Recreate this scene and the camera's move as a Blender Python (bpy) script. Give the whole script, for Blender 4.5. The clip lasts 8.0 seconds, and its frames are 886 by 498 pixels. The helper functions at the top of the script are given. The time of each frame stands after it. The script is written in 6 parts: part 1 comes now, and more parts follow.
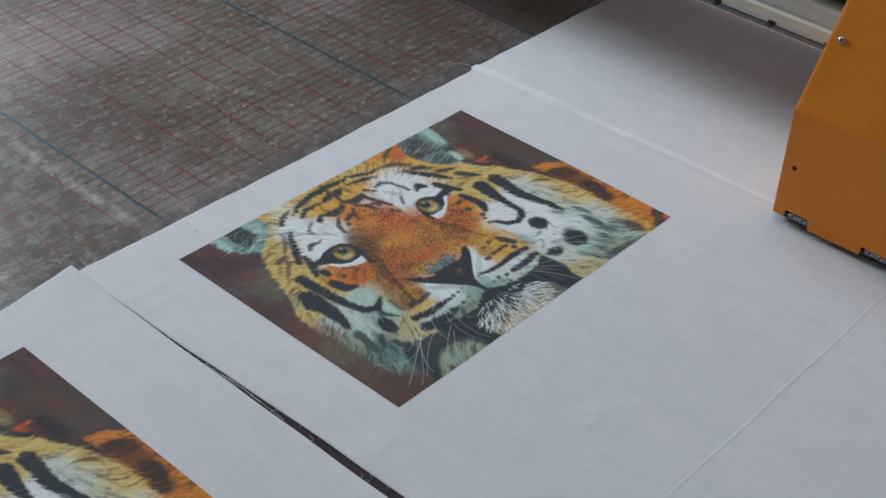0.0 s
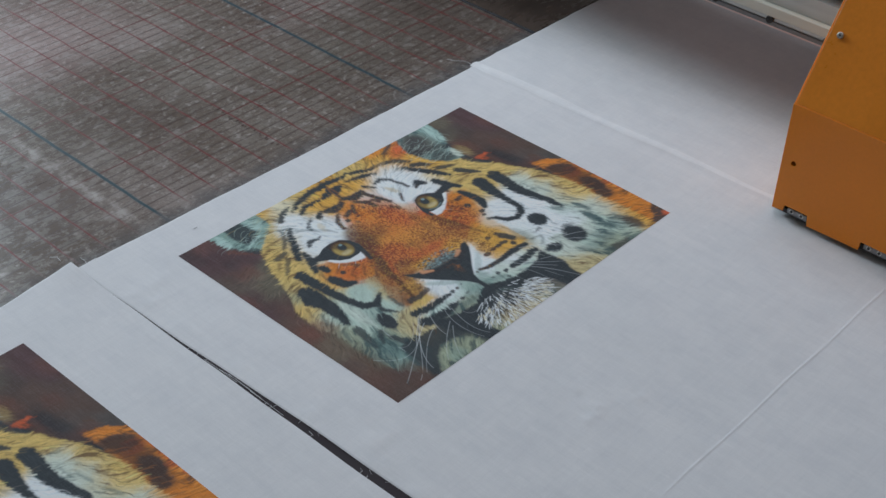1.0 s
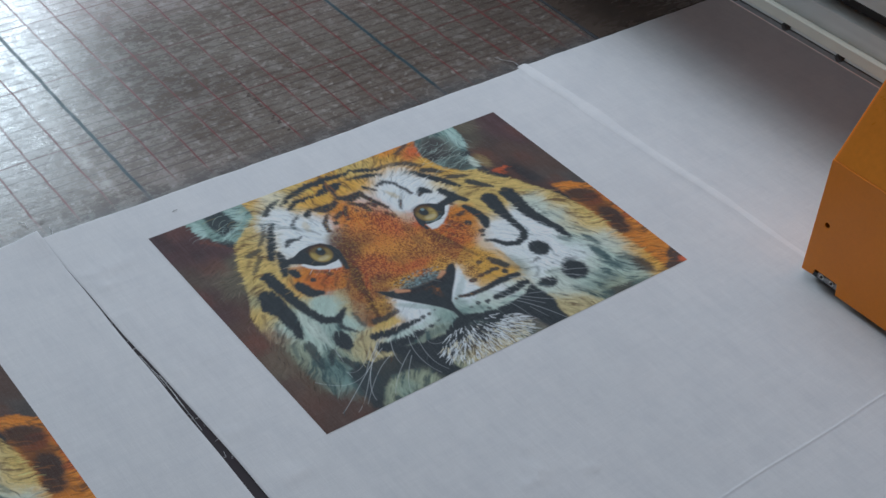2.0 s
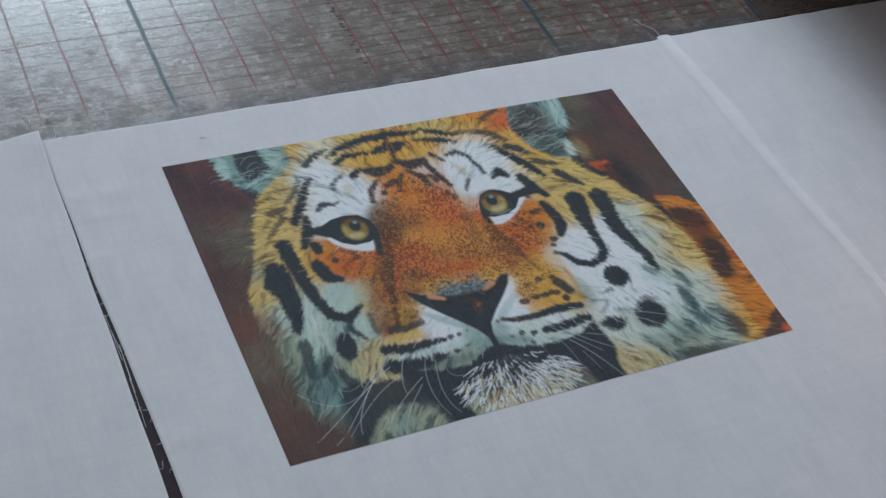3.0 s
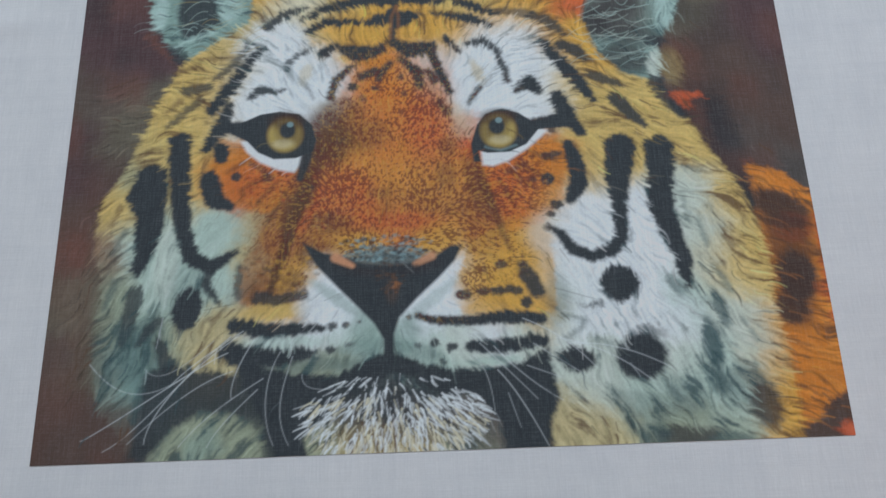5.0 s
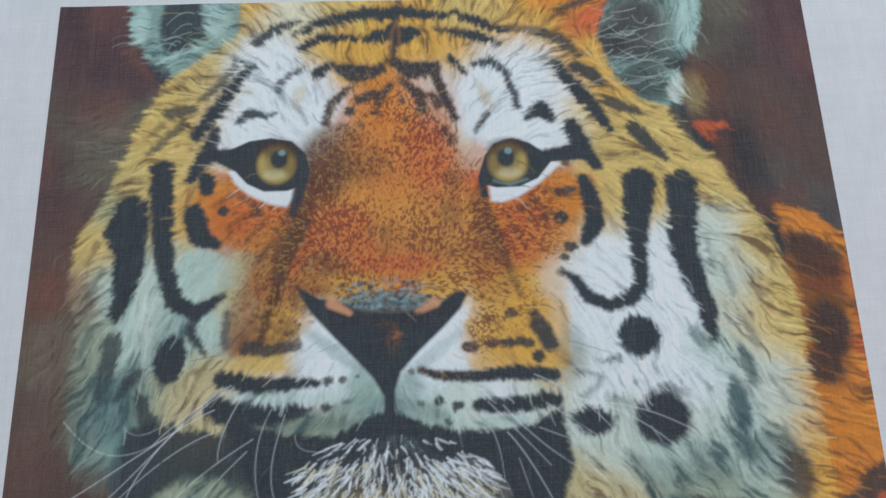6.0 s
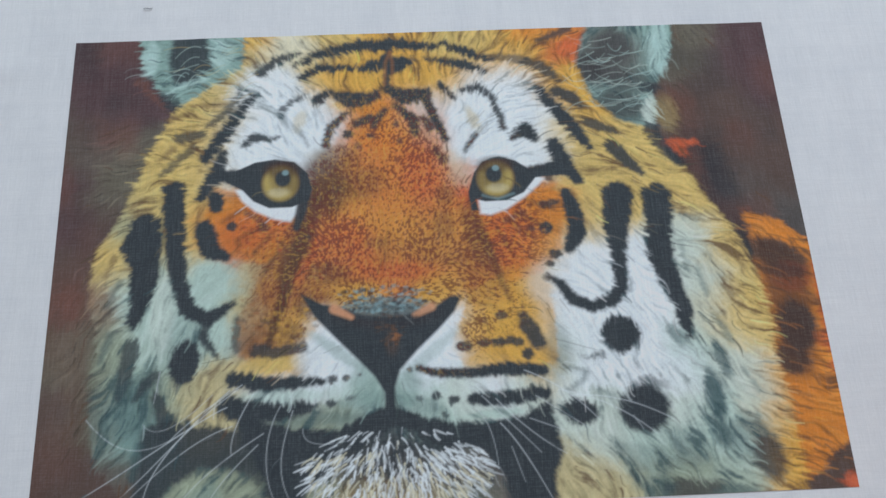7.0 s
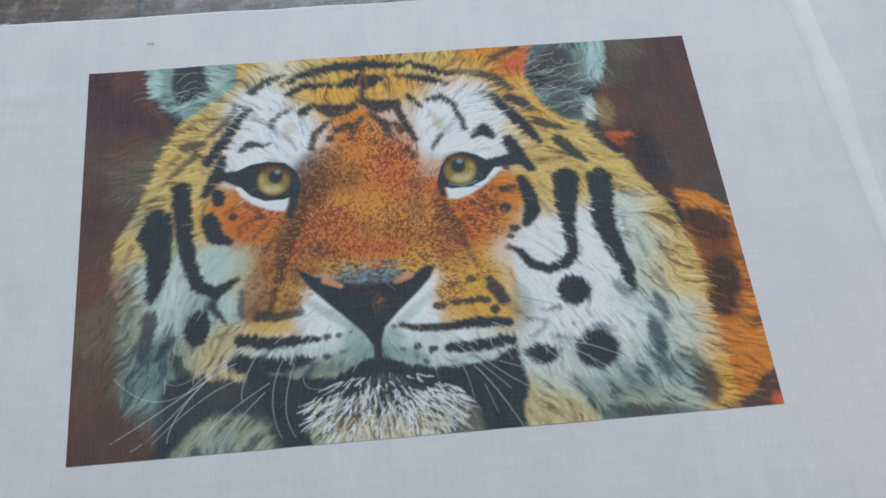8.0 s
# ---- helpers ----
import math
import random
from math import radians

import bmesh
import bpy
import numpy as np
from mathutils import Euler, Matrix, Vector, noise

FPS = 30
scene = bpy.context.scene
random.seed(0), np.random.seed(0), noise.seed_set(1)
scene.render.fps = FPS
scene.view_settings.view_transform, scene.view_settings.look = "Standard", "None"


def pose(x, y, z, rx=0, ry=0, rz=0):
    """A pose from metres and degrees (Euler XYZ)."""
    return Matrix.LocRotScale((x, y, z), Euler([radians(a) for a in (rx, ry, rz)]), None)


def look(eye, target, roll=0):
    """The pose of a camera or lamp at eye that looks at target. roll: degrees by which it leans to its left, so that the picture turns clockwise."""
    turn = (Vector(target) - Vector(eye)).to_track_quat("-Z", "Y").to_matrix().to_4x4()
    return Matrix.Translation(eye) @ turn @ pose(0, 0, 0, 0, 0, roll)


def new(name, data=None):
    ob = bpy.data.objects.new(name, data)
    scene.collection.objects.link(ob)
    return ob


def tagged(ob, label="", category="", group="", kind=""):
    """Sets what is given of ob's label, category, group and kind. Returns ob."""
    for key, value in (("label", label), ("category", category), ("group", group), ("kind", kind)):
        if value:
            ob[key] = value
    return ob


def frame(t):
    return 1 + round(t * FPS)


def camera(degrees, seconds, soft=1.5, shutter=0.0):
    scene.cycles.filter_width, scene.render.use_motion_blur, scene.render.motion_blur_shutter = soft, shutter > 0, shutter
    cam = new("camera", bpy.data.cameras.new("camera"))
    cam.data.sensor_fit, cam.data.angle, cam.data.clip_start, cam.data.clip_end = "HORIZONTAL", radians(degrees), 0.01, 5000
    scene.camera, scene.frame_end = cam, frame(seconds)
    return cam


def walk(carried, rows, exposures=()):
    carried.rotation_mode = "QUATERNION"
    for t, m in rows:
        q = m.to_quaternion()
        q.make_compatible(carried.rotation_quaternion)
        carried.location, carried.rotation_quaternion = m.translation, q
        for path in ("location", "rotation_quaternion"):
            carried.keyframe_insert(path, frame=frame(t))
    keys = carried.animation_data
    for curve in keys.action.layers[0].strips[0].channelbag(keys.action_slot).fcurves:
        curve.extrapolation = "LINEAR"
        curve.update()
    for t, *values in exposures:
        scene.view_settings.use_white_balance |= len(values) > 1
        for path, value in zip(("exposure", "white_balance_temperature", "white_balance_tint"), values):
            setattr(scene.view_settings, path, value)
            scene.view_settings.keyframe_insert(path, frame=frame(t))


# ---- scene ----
cam = camera(34.6, 8.0)
PATH = [
    (0, (-0.683, -0.634, 0.878), (0.528, 0.414, -0.32), 2.8),
    (0.5, (-0.687, -0.637, 0.874), (0.528, 0.412, -0.318), 2.7),
    (1, (-0.684, -0.639, 0.874), (0.526, 0.412, -0.322), 2.6),
    (1.2, (-0.683, -0.641, 0.878), (0.524, 0.408, -0.323), 2.4),
    (2.3, (-0.364, -0.682, 0.851), (0.543, 0.558, -0.429), 5.3),
    (2.5, (-0.323, -0.656, 0.839), (0.543, 0.596, -0.458), 5.8),
    (2.8, (-0.267, -0.568, 0.821), (0.547, 0.646, -0.543), 10.1),
    (3, (-0.24, -0.514, 0.803), (0.513, 0.678, -0.616), 11.7),
    (3.3, (-0.211, -0.455, 0.785), (0.464, 0.69, -0.709), 13.6),
    (3.5, (-0.178, -0.435, 0.761), (0.4, 0.7, -0.781), 12.3),
    (3.7, (-0.131, -0.405, 0.747), (0.344, 0.722, -0.836), 11.2),
    (4, (0.004, -0.383, 0.735), (0.256, 0.74, -0.9), 5.1),
    (4.2, (0.069, -0.363, 0.717), (0.245, 0.735, -0.946), 3.7),
    (4.5, (0.14, -0.342, 0.704), (0.187, 0.723, -0.988), -0.3),
    (4.7, (0.147, -0.325, 0.684), (0.179, 0.722, -1.02), -0.6),
    (5, (0.22, -0.274, 0.678), (0.205, 0.73, -1.052), -3.0),
    (5.2, (0.22, -0.249, 0.66), (0.233, 0.742, -1.077), -1.9),
    (6.3, (0.202, -0.193, 0.651), (0.22, 0.729, -1.123), -0.5),
    (6.5, (0.207, -0.2, 0.655), (0.211, 0.738, -1.112), -1.8),
    (6.8, (0.202, -0.226, 0.676), (0.232, 0.75, -1.07), -0.7),
    (7, (0.195, -0.253, 0.684), (0.248, 0.765, -1.037), 0.1),
    (7.2, (0.192, -0.28, 0.694), (0.253, 0.766, -1.01), 0.4),
    (7.5, (0.179, -0.316, 0.704), (0.25, 0.765, -0.977), 0.9),
    (7.8, (0.177, -0.36, 0.725), (0.266, 0.767, -0.925), 0.2),
    (8, (0.174, -0.397, 0.735), (0.299, 0.771, -0.883), 0.3),
]
walk(cam, [(t, look(eye, target, roll)) for t, eye, target, roll in PATH], [(0, -0.27, 6500, 10), (1, -0.28, 6450, 10), (2.4, -0.44, 6250, 10), (3.0, -0.44, 6300, 10), (3.5, -0.44, 6420, 10), (4.5, -0.30, 6500, 10), (5, -0.20, 6500, 10), (6.4, 0.04, 6500, 10), (7, 0.02, 6480, 10), (8, -0.04, 6450, 10)])

# ---- world and light ----
world = bpy.data.worlds.new("world")
scene.world = world
world.use_nodes = True
sky = world.node_tree.nodes.new("ShaderNodeTexSky")
sky.sky_type, sky.sun_disc = "NISHITA", False
sky.sun_elevation, sky.sun_rotation = radians(35), radians(20)
world.node_tree.nodes["Background"].inputs[1].default_value = 0.1
world.node_tree.links.new(sky.outputs[0], world.node_tree.nodes["Background"].inputs[0])


def area_light(name, m, wide, high, watts, colour):
    lamp = bpy.data.lights.new(name, "AREA")
    lamp.shape, lamp.size, lamp.size_y = "RECTANGLE", wide, high
    lamp.energy, lamp.color = watts, colour
    new(name, lamp).matrix_world = m


area_light("daylight_north", look((0.40, 3.14, 1.46), (0.40, 0, 1.46)), 1.25, 0.82, 112, (0.76, 0.91, 1.0))
# overhead lamp out of view, added for the soft light from above
area_light("added_light_above", pose(1.1, 0.75, 2.585), 2.0, 2.4, 20, (1.0, 0.945, 1.0))


# ---- materials ----
def fresh(name):
    mat = bpy.data.materials.new(name)
    mat.use_nodes = True
    return mat, mat.node_tree.nodes, mat.node_tree.links, mat.node_tree.nodes["Principled BSDF"]


def coords(nodes, links, scale=(1, 1, 1), turn=0):
    tc, mp = nodes.new("ShaderNodeTexCoord"), nodes.new("ShaderNodeMapping")
    mp.inputs["Scale"].default_value = scale
    mp.inputs["Rotation"].default_value[2] = turn
    links.new(tc.outputs["Object"], mp.inputs[0])
    return mp.outputs[0]


def noise_of(nodes, links, scale, stretch=(1, 1, 1), detail=4, rough=0.6, turn=0):
    n = nodes.new("ShaderNodeTexNoise")
    n.inputs["Scale"].default_value, n.inputs["Detail"].default_value = scale, detail
    n.inputs["Roughness"].default_value = rough
    links.new(coords(nodes, links, stretch, turn), n.inputs["Vector"])
    return n.outputs[0]


def ramp(nodes, links, value, lo, hi, a=0.0, b=1.0):
    n = nodes.new("ShaderNodeMapRange")
    for k, v in zip(("From Min", "From Max", "To Min", "To Max"), (lo, hi, a, b)):
        n.inputs[k].default_value = v
    links.new(value, n.inputs[0])
    return n.outputs[0]


def maths(nodes, links, op, a, b=0.0, c=None):
    n = nodes.new("ShaderNodeMath")
    n.operation = op
    for k, v in enumerate((a, b, c)):
        if v is None:
            continue
        if isinstance(v, (int, float)):
            n.inputs[k].default_value = v
        else:
            links.new(v, n.inputs[k])
    return n.outputs[0]


def mixed(nodes, links, fac, a, b, blend="MIX"):
    n = nodes.new("ShaderNodeMix")
    n.data_type, n.blend_type = "RGBA", blend
    for k, v in ((0, fac), (6, a), (7, b)):
        if isinstance(v, (int, float)):
            n.inputs[k].default_value = v
        elif isinstance(v, tuple):
            n.inputs[k].default_value = (*v, 1)
        else:
            links.new(v, n.inputs[k])
    return n.outputs[2]


def bumped(nodes, links, bsdf, height, strength, distance):
    n = nodes.new("ShaderNodeBump")
    n.inputs["Strength"].default_value, n.inputs["Distance"].default_value = strength, distance
    links.new(height, n.inputs["Height"])
    links.new(n.outputs[0], bsdf.inputs["Normal"])


def surface(name, colour, rough=0.5, metal=0.0, vary=0.12, grain=90.0, stretch=(1, 1, 1), bump=0.0002, patches=7.0):
    """A painted, cast or bare surface with large stains and fine grain."""
    mat, nodes, links, bsdf = fresh(name)
    big = noise_of(nodes, links, patches, (1, 1, 1), 5)
    fine = noise_of(nodes, links, grain, stretch, 4)
    both = maths(nodes, links, "ADD", maths(nodes, links, "MULTIPLY", big, 0.6), maths(nodes, links, "MULTIPLY", fine, 0.4))
    dark = tuple(c * (1 - vary * 1.6) for c in colour)
    light = tuple(min(1.0, c * (1 + vary * 1.2)) for c in colour)
    links.new(mixed(nodes, links, ramp(nodes, links, both, 0.3, 0.7), dark, light), bsdf.inputs["Base Color"])
    links.new(ramp(nodes, links, both, 0.3, 0.7, rough * 0.85, min(1.0, rough * 1.2)), bsdf.inputs["Roughness"])
    bsdf.inputs["Metallic"].default_value = metal
    if bump:
        bumped(nodes, links, bsdf, fine, 0.5, bump)
    return mat


def weave(nodes, links):
    """Uneven warp and weft threads of plain cotton, 0 to 1."""
    warp = noise_of(nodes, links, 1.0, (1900, 60, 1), 2, 0.5)
    weft = noise_of(nodes, links, 1.0, (60, 1900, 1), 2, 0.5)
    slub = noise_of(nodes, links, 1.0, (420, 11, 1), 3, 0.6)
    fleck = noise_of(nodes, links, 1.0, (700, 700, 1), 2, 0.5)
    s = maths(nodes, links, "ADD", maths(nodes, links, "MULTIPLY", warp, 0.33), maths(nodes, links, "MULTIPLY", weft, 0.27))
    s = maths(nodes, links, "ADD", s, maths(nodes, links, "MULTIPLY", slub, 0.11))
    return maths(nodes, links, "ADD", s, maths(nodes, links, "MULTIPLY", fleck, 0.20))


def cotton_material(name, thin, thick):
    mat, nodes, links, bsdf = fresh(name)
    w = weave(nodes, links)
    cloud = noise_of(nodes, links, 6.0, (1, 1, 1), 4)
    col = mixed(nodes, links, ramp(nodes, links, w, 0.36, 0.64), thin, thick)
    col = mixed(nodes, links, ramp(nodes, links, cloud, 0.3, 0.7), col, mixed(nodes, links, 1.0, col, (0.955, 0.965, 0.97), "MULTIPLY"))
    smudge = noise_of(nodes, links, 31.0, (1, 0.7, 1), 5, 0.65)
    col = mixed(nodes, links, ramp(nodes, links, smudge, 0.42, 0.68), col, mixed(nodes, links, 1.0, col, (0.94, 0.945, 0.955), "MULTIPLY"))
    for across in ((150, 7, 1), (5, 190, 1)):
        thread = noise_of(nodes, links, 1.0, across, 3, 0.6)
        col = mixed(nodes, links, ramp(nodes, links, thread, 0.40, 0.68), col, mixed(nodes, links, 1.0, col, (0.972, 0.974, 0.978), "MULTIPLY"))
    links.new(col, bsdf.inputs["Base Color"])
    bsdf.inputs["Roughness"].default_value = 0.9
    bsdf.inputs["Specular IOR Level"].default_value = 0.15
    bsdf.inputs["Sheen Weight"].default_value = 0.08
    bumped(nodes, links, bsdf, w, 0.35, 0.0004)
    return mat


def ink_material():
    mat, nodes, links, bsdf = fresh("dyed_cotton")
    at = nodes.new("ShaderNodeAttribute")
    at.attribute_name = "ink"
    w = weave(nodes, links)
    streak = noise_of(nodes, links, 1.0, (900, 6, 1), 3)
    pale = mixed(nodes, links, ramp(nodes, links, w, 0.42, 0.72, 0.0, 0.10), at.outputs["Color"], (0.78, 0.785, 0.80))
    col = mixed(nodes, links, ramp(nodes, links, streak, 0.3, 0.7, 0.0, 0.3), pale, mixed(nodes, links, 1.0, pale, (0.8, 0.8, 0.82), "MULTIPLY"))
    links.new(col, bsdf.inputs["Base Color"])
    bsdf.inputs["Roughness"].default_value = 0.85
    bsdf.inputs["Specular IOR Level"].default_value = 0.25
    bumped(nodes, links, bsdf, w, 0.35, 0.0004)
    return mat


def ruled_material():
    """Varnished, worn grey-brown table sheet ruled with red and blue lines."""
    mat, nodes, links, bsdf = fresh("ruled_varnish")
    tc, sep = nodes.new("ShaderNodeTexCoord"), nodes.new("ShaderNodeSeparateXYZ")
    wob = noise_of(nodes, links, 14.0, (1, 1, 1), 2)
    links.new(tc.outputs["Object"], sep.inputs[0])
    px = maths(nodes, links, "ADD", sep.outputs[0], ramp(nodes, links, wob, 0, 1, -0.0022, 0.0022))
    py = maths(nodes, links, "ADD", sep.outputs[1], ramp(nodes, links, wob, 0, 1, 0.0018, -0.0018))

    def lines(v, start, pitch, half):
        m = maths(nodes, links, "PINGPONG", maths(nodes, links, "SUBTRACT", v, start - 40 * pitch), pitch / 2)
        return ramp(nodes, links, m, half * 0.6, half * 1.5, 1.0, 0.0)

    stain = noise_of(nodes, links, 5.5, (1, 1, 1), 6, 0.62)
    wear = noise_of(nodes, links, 38.0, (1, 1, 1), 6, 0.7)
    scuff = noise_of(nodes, links, 1.0, (60, 150, 1), 6, 0.72, 0.12)
    speck = noise_of(nodes, links, 240.0, (1, 1, 1), 3, 0.6)
    broad = noise_of(nodes, links, 2.3, (1, 1.6, 1), 3, 0.55)
    col = mixed(nodes, links, ramp(nodes, links, stain, 0.34, 0.66), (0.115, 0.084, 0.068), (0.200, 0.172, 0.150))
    col = mixed(nodes, links, ramp(nodes, links, broad, 0.48, 0.64, 0.0, 0.52), col, (0.33, 0.28, 0.265))
    col = mixed(nodes, links, ramp(nodes, links, broad, 0.46, 0.32, 0.0, 0.45), col, (0.085, 0.064, 0.053))
    col = mixed(nodes, links, ramp(nodes, links, scuff, 0.52, 0.72, 0.0, 0.25), col, (0.27, 0.26, 0.25))
    col = mixed(nodes, links, ramp(nodes, links, wear, 0.56, 0.70, 0.0, 0.6), col, (0.33, 0.30, 0.285))
    chips = noise_of(nodes, links, 95.0, (1, 1, 1), 3, 0.6)
    col = mixed(nodes, links, ramp(nodes, links, chips, 0.57, 0.66, 0.0, 0.5), col, (0.42, 0.385, 0.365))
    flakes = noise_of(nodes, links, 170.0, (1, 1.5, 1), 4, 0.7)
    col = mixed(nodes, links, ramp(nodes, links, flakes, 0.60, 0.70, 0.0, 0.5), col, (0.40, 0.37, 0.35))
    col = mixed(nodes, links, ramp(nodes, links, flakes, 0.40, 0.30, 0.0, 0.55), col, (0.075, 0.060, 0.055))
    mottle = noise_of(nodes, links, 62.0, (1, 2.2, 1), 4, 0.7)
    col = mixed(nodes, links, ramp(nodes, links, mottle, 0.42, 0.30, 0.0, 0.5), col, (0.07, 0.055, 0.05))
    col = mixed(nodes, links, ramp(nodes, links, mottle, 0.56, 0.70, 0.0, 0.35), col, (0.30, 0.285, 0.26))
    col = mixed(nodes, links, ramp(nodes, links, speck, 0.34, 0.26, 0.0, 0.7), col, (0.05, 0.042, 0.04))
    # pale pinkish and dark brown areas, a blue-grey smear and an unruled strip beside the cloth

    def near(cx, cy, rx, ry, inner):
        dx = maths(nodes, links, "DIVIDE", maths(nodes, links, "SUBTRACT", px, cx), rx)
        dy = maths(nodes, links, "DIVIDE", maths(nodes, links, "SUBTRACT", py, cy), ry)
        d = maths(nodes, links, "SQRT", maths(nodes, links, "ADD", maths(nodes, links, "MULTIPLY", dx, dx), maths(nodes, links, "MULTIPLY", dy, dy)))
        return ramp(nodes, links, maths(nodes, links, "ADD", d, maths(nodes, links, "MULTIPLY", wear, 0.7)), inner + 0.35, 1.45, 1.0, 0.0)

    for cx, cy, rx, ry, paint, much in ((0.13, 0.79, 0.20, 0.13, (0.38, 0.285, 0.28), 0.5), (0.26, 0.70, 0.08, 0.045, (0.36, 0.30, 0.29), 0.4), (0.12, 0.55, 0.13, 0.10, (0.095, 0.078, 0.068), 0.22), (-0.06, 0.50, 0.09, 0.11, (0.10, 0.076, 0.066), 0.55), (0.57, 0.50, 0.10, 0.20, (0.075, 0.058, 0.048), 0.5), (0.42, 0.50, 0.16, 0.10, (0.12, 0.105, 0.085), 0.35)):
        col = mixed(nodes, links, maths(nodes, links, "MULTIPLY", near(cx, cy, rx, ry, 0.3), much), col, paint)
    edge = ramp(nodes, links, maths(nodes, links, "ADD", py, ramp(nodes, links, wear, 0.3, 0.7, -0.012, 0.012)), 0.362, 0.385, 0.5, 0.0)
    col = mixed(nodes, links, edge, col, (0.075, 0.088, 0.105))
    ruled = ramp(nodes, links, maths(nodes, links, "ADD", py, ramp(nodes, links, stain, 0.3, 0.7, -0.02, 0.02)), 0.368, 0.392, 0.15, 1.0)
    faint = noise_of(nodes, links, 21.0, (1, 1, 1), 3, 0.6)
    worn = maths(nodes, links, "MULTIPLY", ramp(nodes, links, wear, 0.48, 0.68, 1.0, 0.5), maths(nodes, links, "MULTIPLY", ruled, ramp(nodes, links, faint, 0.36, 0.52, 0.72, 1.0)))
    fine = maths(nodes, links, "MULTIPLY", lines(py, 0.485, 0.125 / 9, 0.0009), maths(nodes, links, "MULTIPLY", worn, 0.76))
    col = mixed(nodes, links, fine, col, (0.042, 0.020, 0.019))
    rows = maths(nodes, links, "MULTIPLY", lines(py, 0.485, 0.125, 0.0010), maths(nodes, links, "MULTIPLY", worn, 0.85))
    col = mixed(nodes, links, rows, col, (0.105, 0.020, 0.018))
    cols = maths(nodes, links, "MULTIPLY", lines(px, 0.033, 0.0367, 0.0011), maths(nodes, links, "MULTIPLY", worn, 0.95))
    col = mixed(nodes, links, cols, col, (0.15, 0.022, 0.024))
    blue = maths(nodes, links, "MULTIPLY", lines(px, 0.033, 0.367, 0.0020), maths(nodes, links, "MULTIPLY", ramp(nodes, links, worn, 0.1, 0.7, 0.4, 1.0), 0.97))
    col = mixed(nodes, links, blue, col, (0.018, 0.055, 0.072))
    # a run of dried white paint along the table
    off = maths(nodes, links, "ABSOLUTE", maths(nodes, links, "SUBTRACT", px, 0.0055))
    run = maths(nodes, links, "MULTIPLY", ramp(nodes, links, off, 0.002, 0.010, 1.0, 0.0), ramp(nodes, links, wear, 0.42, 0.60, 0.05, 0.55))
    run = maths(nodes, links, "MULTIPLY", run, ramp(nodes, links, maths(nodes, links, "ABSOLUTE", maths(nodes, links, "SUBTRACT", py, 0.49)), 0.09, 0.13, 1.0, 0.0))
    col = mixed(nodes, links, run, col, (0.50, 0.46, 0.44))
    links.new(col, bsdf.inputs["Base Color"])
    inked = maths(nodes, links, "MAXIMUM", maths(nodes, links, "MAXIMUM", rows, cols), maths(nodes, links, "MAXIMUM", blue, maths(nodes, links, "MULTIPLY", fine, 0.6)))
    polish = ramp(nodes, links, maths(nodes, links, "ADD", wear, scuff), 0.7, 1.3, 0.14, 0.40)
    links.new(maths(nodes, links, "ADD", polish, maths(nodes, links, "MULTIPLY", inked, 0.2)), bsdf.inputs["Roughness"])
    links.new(ramp(nodes, links, inked, 0, 1, 0.5, 0.25), bsdf.inputs["Specular IOR Level"])
    bsdf.inputs["IOR"].default_value = 1.46
    bumped(nodes, links, bsdf, maths(nodes, links, "ADD", maths(nodes, links, "ADD", wear, maths(nodes, links, "MULTIPLY", scuff, 0.32)), maths(nodes, links, "MULTIPLY", speck, 0.4)), 0.35, 0.0006)
    return mat


def glass_material():
    mat, nodes, links, bsdf = fresh("window_glass")
    bsdf.inputs["Transmission Weight"].default_value = 1.0
    bsdf.inputs["Roughness"].default_value = 0.02
    bsdf.inputs["Base Color"].default_value = (0.97, 0.98, 0.98, 1)
    return mat


COTTON = cotton_material("white_cotton", (0.69, 0.69, 0.71), (0.79, 0.79, 0.81))
HEM = cotton_material("doubled_cotton", (0.78, 0.78, 0.80), (0.86, 0.86, 0.88))
INK, RULED, GLASS = ink_material(), ruled_material(), glass_material()
ORANGE_PAINT = surface("orange_paint", (0.86, 0.245, 0.003), 0.36, 0.0, 0.05, 260, (1, 1, 1), 0.0001, 9)
# the orange paint again, its colour dulled for what the slope reflects
SHADED_ORANGE = surface("shaded_orange_paint", (0.68, 0.215, 0.016), 0.30, 0.0, 0.10, 180, (1, 1, 1), 0.0001, 11)
DARK_BOARD = surface("dark_varnished_board", (0.085, 0.064, 0.053), 0.27, 0.0, 0.22, 70, (1, 3, 1), 0.0002, 9)
BLUE_TAPE = surface("blue_grey_tape", (0.050, 0.058, 0.070), 0.5, 0.0, 0.2)
# bright warm beige for the added plate that bounces light below the beam
BOUNCE_BEIGE = surface("bounce_beige", (0.80, 0.64, 0.60), 0.6, 0.0, 0.06)
PLATED = surface("plated_steel", (0.30, 0.30, 0.31), 0.38, 0.8, 0.15, 200)
DARK_RUBBER = surface("dark_rubber", (0.025, 0.025, 0.027), 0.6)
DARK_PLASTIC = surface("dark_plastic", (0.03, 0.028, 0.027), 0.45)
CHROME = surface("zinc_steel", (0.62, 0.61, 0.59), 0.28, 1.0, 0.1, 300)
ALUMINIUM = surface("anodised_aluminium", (0.56, 0.58, 0.57), 0.42, 0.5, 0.12, 160, (1, 0.03, 1), 0.00008)
IVORY = surface("ivory_enamel", (0.62, 0.62, 0.55), 0.38, 0.0, 0.08, 120, (1, 0.05, 1))
BRACKET = surface("brown_cast_metal", (0.14, 0.085, 0.06), 0.5, 0.3, 0.2)
HOSE = surface("brown_hose", (0.13, 0.07, 0.05), 0.45, 0.0, 0.2)
YELLOW_JACKET = surface("yellow_cable_jacket", (0.55, 0.40, 0.05), 0.5)
